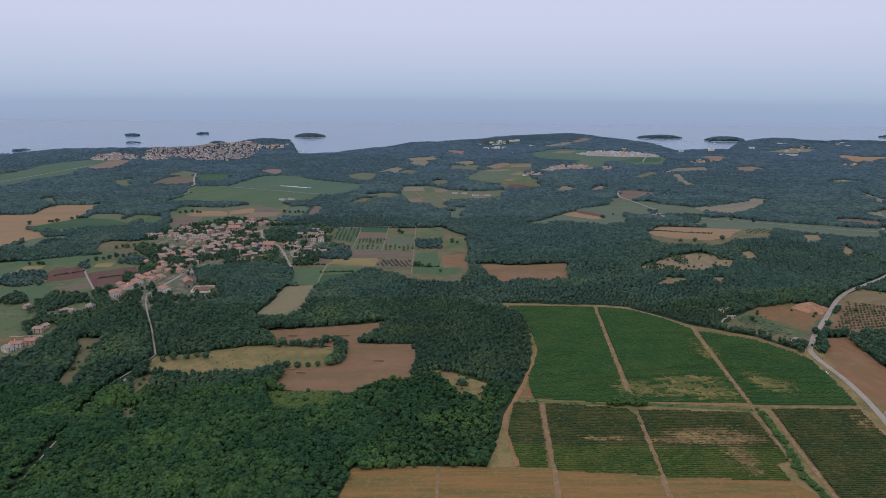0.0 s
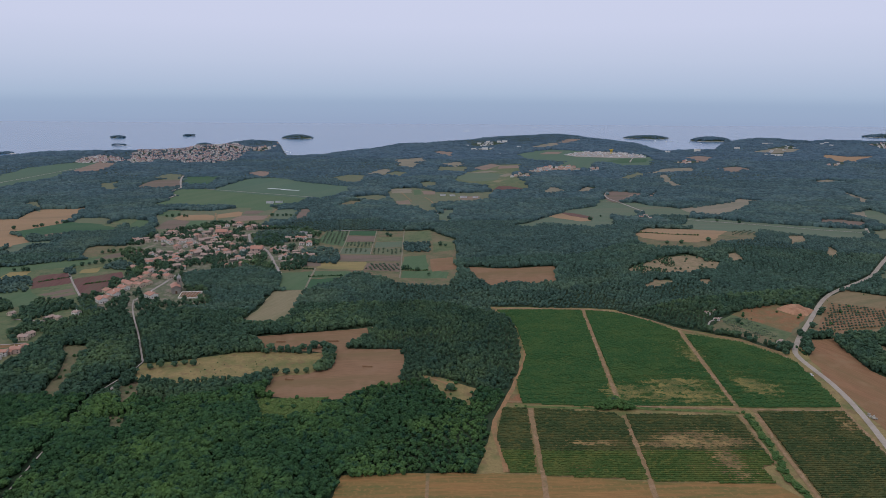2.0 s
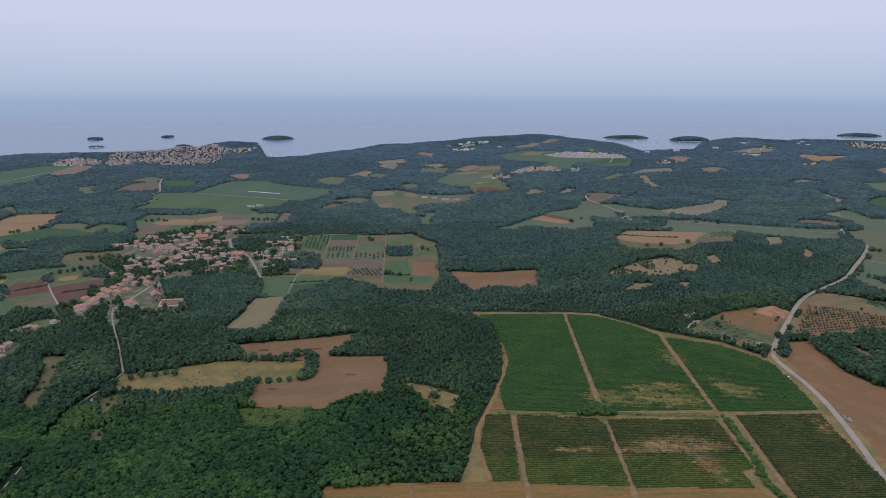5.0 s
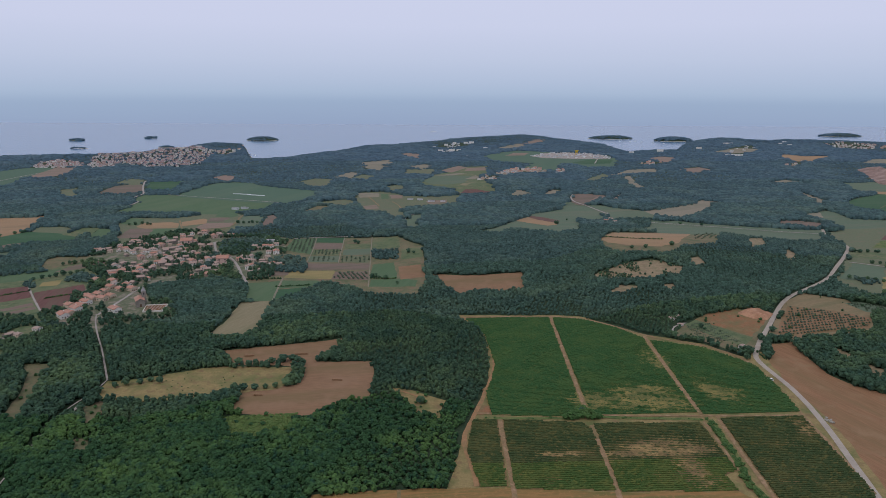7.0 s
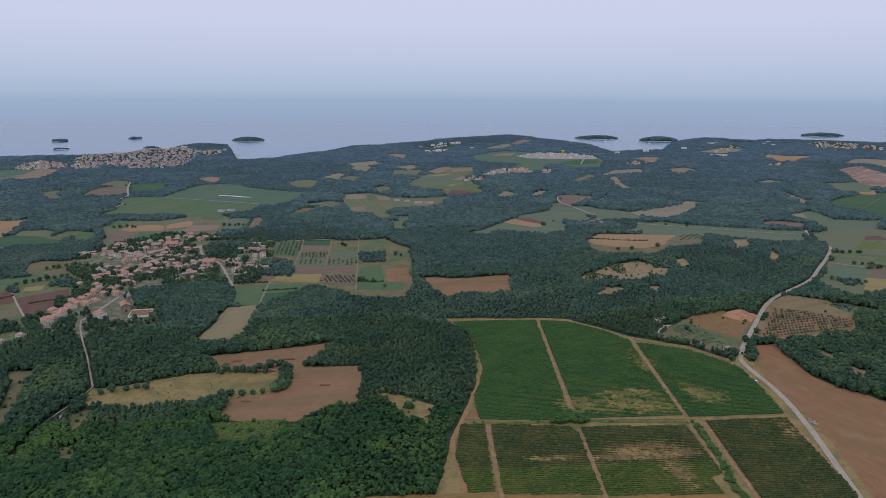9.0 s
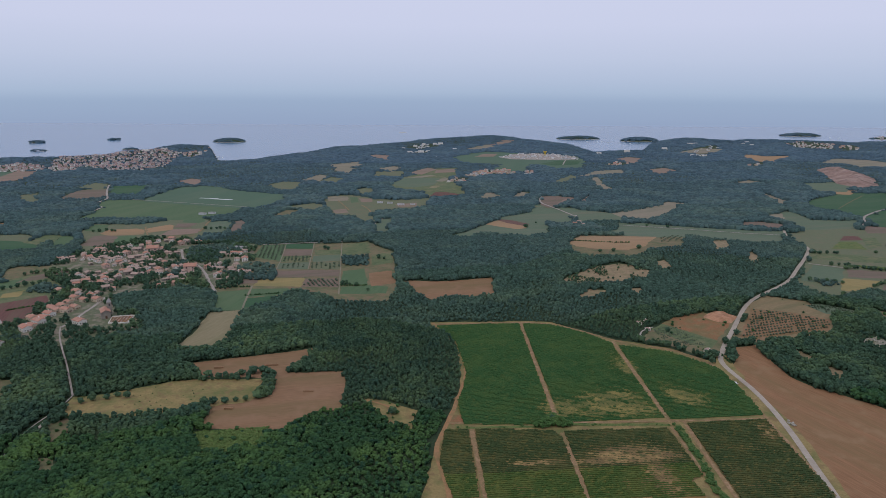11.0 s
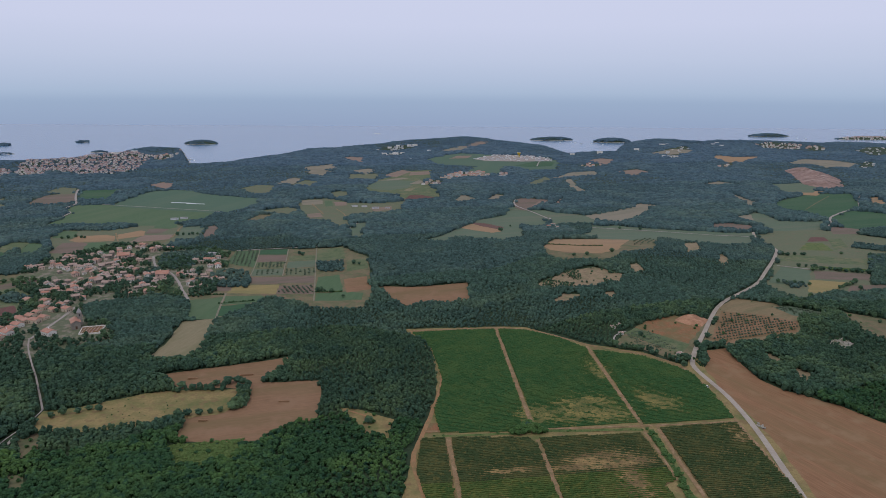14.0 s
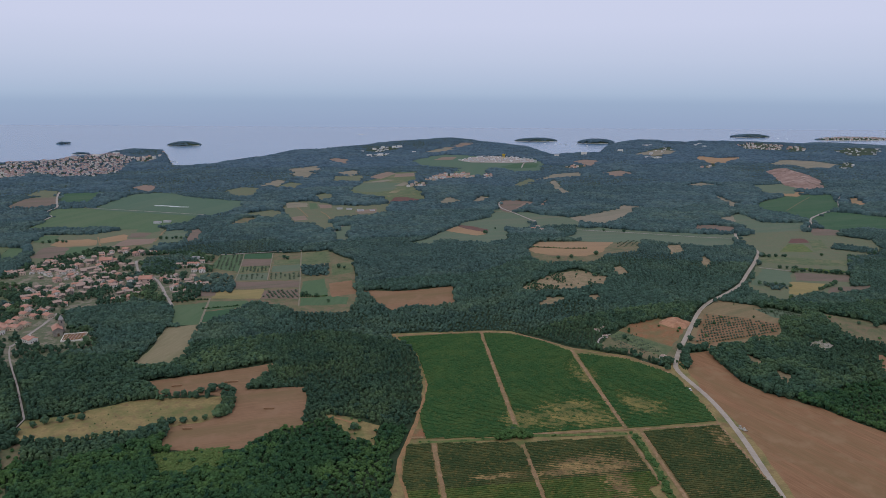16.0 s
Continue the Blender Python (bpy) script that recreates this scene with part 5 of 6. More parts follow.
NEAR_CROWNS = [crown(k, 8) for k in range(8)]
EDGE_CROWNS = [crown(10 + k, 4) for k in range(8)]
MID_CROWNS = [crown(20 + k, 2) for k in range(10)]
FAR_CROWNS = [dome(700 + k) for k in range(12)]
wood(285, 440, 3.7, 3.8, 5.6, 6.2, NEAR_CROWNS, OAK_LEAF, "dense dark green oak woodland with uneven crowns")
# Woods farther off take leaves with more haze in their colour.
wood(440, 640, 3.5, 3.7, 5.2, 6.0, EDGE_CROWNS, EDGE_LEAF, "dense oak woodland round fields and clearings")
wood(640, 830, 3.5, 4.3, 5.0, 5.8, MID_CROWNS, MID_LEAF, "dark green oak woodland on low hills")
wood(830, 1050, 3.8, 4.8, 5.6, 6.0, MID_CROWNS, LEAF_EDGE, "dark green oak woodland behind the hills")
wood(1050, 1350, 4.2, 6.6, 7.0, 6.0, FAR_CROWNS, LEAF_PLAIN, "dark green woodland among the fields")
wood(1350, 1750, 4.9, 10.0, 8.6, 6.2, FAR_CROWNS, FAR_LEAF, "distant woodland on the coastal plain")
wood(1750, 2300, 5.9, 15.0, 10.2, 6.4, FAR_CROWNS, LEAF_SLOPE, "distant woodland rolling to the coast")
wood(2300, 4760, 7.4, 19.0, 12.4, 6.8, FAR_CROWNS, COAST_LEAF_HAZED, "distant coastal woodland along the shore", -0.74, 1.05)

# ---- builders of things ----
ROOF_RED = mat("roof_tile_red", (0.44, 0.225, 0.165), (0.36, 0.18, 0.13), 0.8, (0.40, 0.27, 0.21), 7)
ROOF_PALE = mat("roof_tile_pale", (0.40, 0.285, 0.235), (0.32, 0.225, 0.185), 0.8, (0.33, 0.27, 0.235), 7)
# Far town roofs: tile pink greyed with haze in the base colour.
TOWN_ROOF = mat("town_roof_tile", (0.40, 0.26, 0.25), (0.34, 0.215, 0.21), 0.8, (0.37, 0.30, 0.295), 7)
TOWN_ROOF_PALE = mat("town_roof_pale", (0.36, 0.30, 0.30), (0.30, 0.25, 0.25), 0.8, (0.27, 0.23, 0.22), 7)
ROOF_GREY = mat("roof_grey", (0.30, 0.29, 0.29), (0.38, 0.37, 0.37), 1.5, (0.24, 0.22, 0.21), 9)
PLASTER_WHITE = mat("plaster_white", (0.78, 0.75, 0.70), (0.70, 0.67, 0.62), 1.0, (0.60, 0.56, 0.50), 6)
PLASTER_OCHRE = mat("plaster_ochre", (0.62, 0.51, 0.39), (0.55, 0.45, 0.34), 1.0, (0.47, 0.38, 0.30), 6)
PLASTER_PINK = mat("plaster_pink", (0.60, 0.44, 0.37), (0.54, 0.39, 0.33), 1.0, (0.46, 0.33, 0.28), 6)
STONE = mat("stone_wall", (0.30, 0.27, 0.235), (0.22, 0.20, 0.17), 0.7, (0.17, 0.155, 0.13), 5, bump=0.6)
SHED_WHITE = mat("shed_white", (0.62, 0.63, 0.65), (0.54, 0.55, 0.57), 2.0, (0.46, 0.46, 0.46), 9, rough=0.5)
WINDOW_GLASS = mat("window_glass", (0.03, 0.035, 0.045), (0.05, 0.055, 0.065), 0.5, rough=0.12, bump=0, spec=0.6)
WOOD_DOOR = mat("wood_door", (0.12, 0.07, 0.04), (0.09, 0.05, 0.03), 0.3)
RUBBER = mat("rubber", (0.02, 0.02, 0.02), (0.03, 0.03, 0.03), 0.1)
PAINT_WHITE = mat("car_paint_white", (0.75, 0.75, 0.75), (0.70, 0.70, 0.70), 1, rough=0.3, bump=0, spec=0.5)
HAY = mat("hay", (0.24, 0.135, 0.08), (0.32, 0.20, 0.11), 0.2)
POLYTUNNEL = mat("polytunnel_film", (0.66, 0.68, 0.68), (0.56, 0.58, 0.58), 1.5, rough=0.4, bump=0.1)


def at(x, y, turn=0.0, rise=0.0):
    return pose(x, y, float(height(x, y)) + rise, 0, 0, turn)


def base(name, m, label, category, group=""):
    ob = new(name)
    ob.empty_display_size = 0.5
    ob.matrix_basis = m
    return tagged(ob, label, category, group)


def box(bm, x0, x1, y0, y1, z0, z1):
    v = [bm.verts.new((x, y, z)) for z in (z0, z1) for x, y in ((x0, y0), (x1, y0), (x1, y1), (x0, y1))]
    for f in ((3, 2, 1, 0), (4, 5, 6, 7), (0, 1, 5, 4), (1, 2, 6, 5), (2, 3, 7, 6), (3, 0, 4, 7)):
        bm.faces.new([v[i] for i in f])


def boxes(*sides):
    bm = bmesh.new()
    for s in sides:
        box(bm, *s)
    return bm


def prism(bm, outline, y0, y1):
    """An outline in x, z drawn out along y."""
    a, b = [bm.verts.new((x, y0, z)) for x, z in outline], [bm.verts.new((x, y1, z)) for x, z in outline]
    bm.faces.new(a)
    bm.faces.new(b[::-1])
    for k in range(len(outline)):
        j = (k + 1) % len(outline)
        bm.faces.new((a[j], a[k], b[k], b[j]))


def gable_house(name, w, l, h, wall, roof, label, category="house", windows=True, rise=0.36, group=""):
    """A house with a ridged roof along y; windows, doors and chimney where they can be seen."""
    ob = base(name, at(0, 0), label, category, group)
    top = h + w / 2 * rise
    bm = bmesh.new()
    prism(bm, [(-w / 2, -1.5), (w / 2, -1.5), (w / 2, h), (0, top), (-w / 2, h)], -l / 2, l / 2)
    part("wall", bm, wall, ob)
    bm = bmesh.new()
    o, t, drop = 0.5, 0.25, 0.5 * rise
    prism(bm, [(-w / 2 - o, h - drop), (0, top), (w / 2 + o, h - drop), (w / 2 + o, h - drop + t), (0, top + t), (-w / 2 - o, h - drop + t)], -l / 2 - 0.4, l / 2 + 0.4)
    part("roof", bm, roof, ob)
    if windows:
        part("chimney", boxes((w * 0.18, w * 0.18 + 0.7, l * 0.2, l * 0.2 + 0.7, h, top + 0.7)), wall, ob)
        part("door", boxes((-0.5, 0.5, -l / 2 - 0.05, -l / 2 + 0.1, 0, 2.1)), WOOD_DOOR, ob)
        for z in ([1.0] if h < 4.3 else [0.8, 2.9]):
            for k in range(max(2, int(l / 3.5))):
                y = -l / 2 + (k + 0.5) * l / max(2, int(l / 3.5))
                for s in (-1, 1):
                    x = s * w / 2
                    part("window", boxes((min(x, x + s * 0.06), max(x, x + s * 0.06), y - 0.5, y + 0.5, z, z + 1.3)), WINDOW_GLASS, ob)
            for y in (-1, 1):
                for x in (-w * 0.27, w * 0.27):
                    part("window", boxes((x - 0.45, x + 0.45, min(y * l / 2, y * (l / 2 + 0.06)), max(y * l / 2, y * (l / 2 + 0.06)), z, z + 1.3)), WINDOW_GLASS, ob)
    return ob


def put_away(ob):
    """Takes a pattern that was only copied from out of the scene."""
    for o in (*ob.children_recursive, ob):
        bpy.data.objects.remove(o)


def trunk_of(h, r, limbs, seed):
    """A tapered trunk with limbs."""
    bm, rnd = bmesh.new(), random.Random(seed)

    def rod(p, q, a, b):
        d = (Vector(q) - Vector(p)).normalized()
        u = d.orthogonal().normalized()
        v = d.cross(u)
        rings = [[bm.verts.new(Vector(c) + (u * math.cos(k * 1.2566) + v * math.sin(k * 1.2566)) * s) for k in range(5)] for c, s in ((p, a), (q, b))]
        for k in range(5):
            bm.faces.new((rings[0][k], rings[0][(k + 1) % 5], rings[1][(k + 1) % 5], rings[1][k]))
    rod((0, 0, -0.4), (0, 0, h), r, r * 0.6)
    for k in range(limbs):
        a = k * 6.283 / limbs + rnd.uniform(-0.4, 0.4)
        rod((0, 0, h * rnd.uniform(0.75, 1)), (h * 0.7 * math.cos(a), h * 0.7 * math.sin(a), h * rnd.uniform(1.5, 1.9)), r * 0.5, r * 0.2)
    return bm


def tree(name, across, high, n, leaf, seed, label, category="tree", low=0.25):
    ob = base(name, at(0, 0), label, category)
    part("trunk", trunk_of(high * 0.33, 0.05 * high * 0.5, 4, seed), BARK, ob)
    c, t = crown(seed, n, low)
    c = c * np.array([across, across, high])
    solid("crown", mesh_of("crown", c, t), leaf, ob)
    return ob


def scatter(patterns, spots, group, turn=None, low=0.8, high=1.25, sink=0.0):
    """Copies of the patterns at the spots, each turned and sized a little differently."""
    for k, (x, y) in enumerate(spots):
        ob = copy_thing(random.choice(patterns), at(x, y, random.uniform(0, 360) if turn is None else turn + random.gauss(0, 6), -sink))
        s = random.uniform(low, high)
        ob.scale = (s, s, s * random.uniform(0.92, 1.08))
        tagged(ob, group=group)


def spread(corners, n, apart, tries=40):
    """Up to n random spots inside an outline, kept apart."""
    c = np.asarray(corners, float)
    spots, cells = [], {}
    some = np.random.uniform(c.min(0), c.max(0), (n * tries, 2))
    for x, y in some[inside(some[:, 0], some[:, 1], c)].tolist():
        i, j = int(x // apart), int(y // apart)
        if len(spots) < n and all((x - u) ** 2 + (y - v) ** 2 > apart ** 2 for p in (-1, 0, 1) for q in (-1, 0, 1) for u, v in cells.get((i + p, j + q), ())):
            cells.setdefault((i, j), []).append((x, y))
            spots.append((x, y))
    return spots


def along(line, gap, wander=1.0):
    p = smooth_line(line, gap)
    return [(float(x + random.uniform(-wander, wander)), float(y + random.uniform(-wander, wander))) for x, y in p]


# ---- vineyard blocks, row by row ----
DRY_SPOTS = [(158, 384, 15, 6), (142, 374, 13, 4), (176, 376, 13, 4), (96, 375, 10, 3), (168, 352, 7, 12), (150, 446, 20, 12), (131, 446, 7, 9), (178, 462, 16, 14), (186, 440, 14, 8), (225, 462, 7, 14), (238, 450, 8, 10), (205, 520, 9, 20), (262, 400, 5, 8)]


def vigour(x, y):
    """How full the vines stand, from 0 to 1."""
    v = 0.66 + 0.36 * blotch(x, y * 2.0, 18, 5) + 0.36 * blotch(x, y * 1.6, 3.5, 6) - 0.14 * (y < 424)
    for sx, sy, rx, ry in DRY_SPOTS:
        v = v - 0.95 * np.exp(-0.5 * (((x - sx) / rx) ** 2 + ((y - sy) / ry) ** 2)) * (0.15 + 0.75 * blotch(x, y * 2, 6, 8) + 0.75 * blotch(x, y, 2.6, 9))
    return np.clip(v, 0.06, 1.1)


def vine_row(x0, x1, y, parent, leaf):
    """One uneven hedge of vines along x."""
    x = np.arange(x0, x1, 1.05)
    if len(x) < 3:
        return
    v = vigour(x, np.full(len(x), y))
    v = v + np.random.uniform(-0.24, 0.16, len(x))
    bare = v < 0.13
    w, h = 0.14 + 0.62 * v * np.random.uniform(0.7, 1.3, len(x)), 0.10 + 1.05 * v * np.random.uniform(0.7, 1.3, len(x))
    w[bare], h[bare] = 0.05, -0.4
    g, j = height(x, np.full(len(x), y)) + 0.32, np.random.uniform(-0.15, 0.15, len(x))
    rings = [(y - w, g), (y - w * 0.85 + j, g + h * 0.65), (y + j, g + h), (y + w * 0.85 + j, g + h * 0.65), (y + w, g)]
    co = np.concatenate([np.stack([x, np.broadcast_to(a, x.shape), b], 1) for a, b in rings])
    n, k = len(x), np.arange(len(x) - 1)
    tris = np.concatenate([np.concatenate([np.stack([i * n + k, i * n + k + 1, i * n + n + k + 1], 1), np.stack([i * n + k, i * n + n + k + 1, i * n + n + k], 1)]) for i in range(4)])
    solid("vine_row", mesh_of("vine_row", co, tris), leaf, parent)


def widen(corners, by):
    """An outline moved outwards."""
    c = np.asarray(corners, float)
    area = np.sum(c[:, 0] * np.roll(c[:, 1], -1) - np.roll(c[:, 0], -1) * c[:, 1])
    e = np.roll(c, -1, 0) - c
    n = np.stack([e[:, 1], -e[:, 0]], 1) / np.hypot(*e.T)[:, None] * (1 if area > 0 else -1)
    m = n + np.roll(n, 1, 0)
    return c + by * m / np.maximum(np.hypot(*m.T), 0.6)[:, None]


for corners in VINEYARDS:
    c = widen(corners, 2.4)
    upper = c[:, 1].min() > 418
    block = tagged(solid("vineyard", drape("vineyard", c, 0.30, wobble=0.3), VINE_GRASS if upper else VINE_SOIL), "vineyard block of green vine rows on dry reddish soil", "vineyard", "vineyard blocks")
    for y in np.arange(c[:, 1].min() + 1, c[:, 1].max(), 2.05):
        cuts = sorted((x1 - x0) * (y - y0) / (y1 - y0) + x0 for (x0, y0), (x1, y1) in zip(c, np.roll(c, -1, 0)) if (y0 > y) != (y1 > y))
        for x0, x1 in zip(cuts[::2], cuts[1::2]):
            vine_row(x0 + random.uniform(0, 1), x1 - random.uniform(0, 1), y, block, VINE_LEAF if upper else VINE_YOUNG if y < 366 and x1 < 203 else VINE_DULL)

# ---- houses ----
NEAR_HOUSES = [
    gable_house("house", 8.5, 11, 4.6, PLASTER_WHITE, ROOF_RED, "two-storey white plastered house with a red tiled roof"),
    gable_house("house", 8.5, 9, 4.4, PLASTER_WHITE, ROOF_PALE, "white plastered house with a faded tile roof"),
    gable_house("house", 8, 9, 4.4, PLASTER_OCHRE, ROOF_PALE, "ochre plastered house with a faded tile roof"),
    gable_house("house", 7, 12, 3.4, STONE, ROOF_PALE, "low stone house with a weathered tile roof"),
    gable_house("house", 9, 10, 4.8, PLASTER_PINK, ROOF_RED, "pink plastered house with a red tiled roof"),
    gable_house("house", 8.5, 9.5, 5.0, STONE, ROOF_PALE, "tall stone village house with a pale tile roof"),
    gable_house("house", 7, 8, 3.2, PLASTER_WHITE, ROOF_PALE, "small white plastered house with a pale tiled roof")]
ROW_HOUSES = [
    gable_house("house", 8.5, 12, 4.2, PLASTER_WHITE, ROOF_RED, "street house with a bright red tiled roof"),
    gable_house("house", 8, 10, 3.9, PLASTER_OCHRE, ROOF_RED, "ochre street house with a bright red roof")]
FAR_HOUSES = [
    gable_house("house", 11, 14, 6.5, PLASTER_WHITE, ROOF_RED, "distant white house with a red tile roof", windows=False),
    gable_house("house", 10, 13, 6.0, PLASTER_OCHRE, ROOF_PALE, "distant ochre house with a faded tile roof", windows=False),
    gable_house("house", 10, 12, 7.5, PLASTER_PINK, ROOF_RED, "distant pink house with a tiled roof", windows=False),
    gable_house("house", 12, 12, 5.5, PLASTER_WHITE, ROOF_GREY, "distant white house with a grey roof", windows=False)]
FAR_SHEDS = [
    gable_house("shed", 9, 18, 4.5, SHED_WHITE, ROOF_GREY, "distant long white shed with a grey roof", "shed", False, 0.15),
    gable_house("shed", 8, 11, 4, PLASTER_WHITE, SHED_WHITE, "distant white building with a pale roof", "building", False, 0.15)]
tight = []
for x, y in VILLAGE_HOUSES * 3 + SCATTERED_HOUSES:
    a = random.uniform(0, 6.28)
    q = (x + 10.5 * math.cos(a), y + 12.5 * math.sin(a))
    if all(math.hypot(q[0] - u, q[1] - v) > 8.6 for u, v in VILLAGE_HOUSES + VILLAGE_ROW + SCATTERED_HOUSES + tight + [CHURCH, TOWER, BIG_HOUSE, RED_HOUSE]) and all(off_line(np.array([q[0]]), np.array([q[1]]), l)[0] > w / 2 + 4 for l, w in LINES):
        tight.append(q)
VILLAGE_HOUSES = VILLAGE_HOUSES + tight
HOUSE_SPOTS = VILLAGE_ROW + VILLAGE_HOUSES + SCATTERED_HOUSES + FARM_HOUSES + RIGHT_FARM
scatter(ROW_HOUSES, VILLAGE_ROW, "houses along the village street", 52, 0.78, 1.0)
for k, (x, y) in enumerate(VILLAGE_HOUSES):
    scatter(NEAR_HOUSES, [(x, y)], "houses of the village", random.choice((20, 35, 110, 125, 75)), 0.6, 0.92)
for k, (x, y) in enumerate(SCATTERED_HOUSES + FARM_HOUSES + RIGHT_FARM):
    scatter(NEAR_HOUSES[:5], [(x, y)], "scattered houses and farms", random.choice((70, 80, 95, 160)), 0.6, 0.85)
scatter([NEAR_HOUSES[6]], HUTS, "field huts", None, 0.45, 0.7)
for pattern, spot, turn, size in ((NEAR_HOUSES[4], BIG_HOUSE, 100, 1.5), (NEAR_HOUSES[4], RED_HOUSE, 95, 1.45)):
    scatter([pattern], [spot], "houses of the village", turn, size, size)
scatter([FAR_SHEDS[0]], SHEDS, "farm sheds", 85, 0.5, 0.75)
for corners, n, apart, kinds in ((HILL_VILLAGE, 60, 8, FAR_HOUSES), (HAMLET, 12, 10, FAR_HOUSES), (HAMLET_EAST, 6, 14, FAR_HOUSES), (RESORT_WEST, 16, 14, FAR_SHEDS), (CAMP, 16, 12, FAR_SHEDS),
                                 (WORKS, 90, 9, FAR_SHEDS), (EAST_VILLAGE, 10, 16, FAR_HOUSES), (COAST_CAMP, 16, 20, FAR_SHEDS), (SUBURB_EAST, 14, 16, FAR_HOUSES), (STORES, 26, 22, FAR_SHEDS),
                                 (STORES_SOUTH, 9, 20, FAR_SHEDS), (FARM_EAST, 7, 18, FAR_HOUSES), (TOWN_QUAY, 18, 18, FAR_HOUSES)):
    scatter(kinds, spread(corners, n, apart), "houses and sheds near the coast", None, 0.5, 0.85)


def town(corners, n, apart, label):
    """Crowded far houses joined into one mesh: walls and roofs in three colours."""
    bm = bmesh.new()
    for x, y in spread(corners, n, apart):
        w, l, h, turn = random.uniform(3.8, 5.8), random.uniform(5, 8.5), random.uniform(3.2, 5.8), random.uniform(0, 360)
        k, before = random.randrange(3), set(bm.faces)
        prism(bm, [(-w / 2, -4), (w / 2, -4), (w / 2, h), (0, h + w * 0.17), (-w / 2, h)], -l / 2, l / 2)
        mid = len(before) + 7
        prism(bm, [(-w / 2 - 0.5, h - 0.1), (0, h + w * 0.17), (w / 2 + 0.5, h - 0.1), (w / 2 + 0.5, h + 0.2), (0, h + w * 0.17 + 0.3), (-w / 2 - 0.5, h + 0.2)], -l / 2 - 0.4, l / 2 + 0.4)
        made = [f for f in bm.faces if f not in before]
        for i, f in enumerate(made):
            f.material_index = k if i < 7 else 3 + k
        bmesh.ops.transform(bm, matrix=at(x, y, turn), verts=list({v for f in made for v in f.verts}))
    me = bpy.data.meshes.new("town_houses")
    bm.to_mesh(me)
    bm.free()
    for m in (PLASTER_WHITE, PLASTER_WHITE, PLASTER_PINK, TOWN_ROOF, TOWN_ROOF_PALE, TOWN_ROOF):
        me.materials.append(m)
    return tagged(new("town_houses", me), label, "town", kind="stuff")


town(TOWN_MAIN, 900, 6.5, "crowded tiled houses of a coastal hill town")
p = np.array([(x, y, float(height(x, y)) - 0.2) for x, y in spread(TOWN_MAIN, 900, 5)])
cover("town_trees", MID_CROWNS, p, np.random.uniform(5, 9, (len(p), 1)) * np.array([[1.0, 0.9]]), COAST_LEAF_HAZED, "dark trees between the houses of the coastal town", "trees")
town(TOWN_WEST, 110, 8, "tiled houses at the edge of the coastal town")
town(TOWN_MIDDLE, 60, 8, "tiled houses below a wooded hill")
town(RED_SUBURB, 80, 10, "rows of red roofed houses near the shore")
town(OLD_TOWN, 190, 9, "old town of tiled houses on a peninsula")
LARGE = [gable_house("hotel", 15, 30, 12, PLASTER_WHITE, SHED_WHITE, "large white building above the coastal trees", "hotel", False, 0.06)]
scatter(LARGE, HOTELS, "large white buildings near the coast", 85, 0.45, 0.8)
put_away(LARGE[0])
hopper = base("hopper", at(*HOPPER), "yellow funnel shaped hopper at the works yard", "hopper")
YELLOW = mat("yellow_paint", (0.65, 0.48, 0.06), (0.58, 0.42, 0.05), 1.0, rough=0.5)
bm = bmesh.new()
bmesh.ops.create_cone(bm, cap_ends=True, segments=12, radius1=2, radius2=8, depth=9, matrix=pose(0, 0, 13.5))
part("funnel", bm, YELLOW, hopper)
for x in (-3, 3):
    for y in (-3, 3):
        part("leg", boxes((x - 0.4, x + 0.4, y - 0.4, y + 0.4, -1, 12)), YELLOW, hopper)
for pattern in NEAR_HOUSES + ROW_HOUSES + FAR_HOUSES + FAR_SHEDS:
    put_away(pattern)

# the church with its bell tower, and the walled cemetery
church = gable_house("church", 8, 15, 6.5, STONE, ROOF_RED, "stone village church with a red tiled roof", "church", False, 0.5)
part("window", boxes((4.0, 4.06, -3, -2.2, 2.5, 5)), WINDOW_GLASS, church)
part("window", boxes((4.0, 4.06, 2.2, 3, 2.5, 5)), WINDOW_GLASS, church)
part("door", boxes((-0.9, 0.9, -7.55, -7.4, 0, 3)), WOOD_DOOR, church)
church.matrix_basis = at(*CHURCH, 25)
tower = base("bell_tower", at(*TOWER, 25), "grey stone bell tower with a pointed roof", "tower")
part("wall", boxes((-2, 2, -2, 2, -1.5, 12.5), (-2.2, 2.2, -2.2, 2.2, 12.5, 12.9)), STONE, tower)
bm = bmesh.new()
bmesh.ops.create_cone(bm, cap_ends=True, segments=4, radius1=3.0, radius2=0.05, depth=4.5, matrix=pose(0, 0, 15.15, 0, 0, 45))
part("roof", bm, ROOF_GREY, tower)
for s in (-1, 1):
    part("bell_opening", boxes((-0.5, 0.5, min(s * 2, s * 2.05), max(s * 2, s * 2.05), 9.3, 11.6)), WINDOW_GLASS, tower)
    part("bell_opening", boxes((min(s * 2, s * 2.05), max(s * 2, s * 2.05), -0.5, 0.5, 9.3, 11.6)), WINDOW_GLASS, tower)
yard = tagged(solid("cemetery", drape("cemetery", CEMETERY, 0.35, wobble=0.1), SOIL_RED), "walled cemetery with rows of pale graves", "cemetery")
for p, q in zip(CEMETERY, CEMETERY[1:] + CEMETERY[:1]):
    d = math.hypot(q[0] - p[0], q[1] - p[1])
    m = at(p[0], p[1], math.degrees(math.atan2(q[1] - p[1], q[0] - p[0])), 0)
    wall = part("wall", boxes((0, d, -0.25, 0.25, -1.5, 1.3)), PLASTER_WHITE, yard)
    wall.matrix_basis = m
bm = boxes((-0.5, 0.5, -1, 1, -0.3, 0.6), (-0.45, 0.45, 0.8, 1.0, 0.6, 1.1))
grave_mesh = bpy.data.meshes.new("grave")
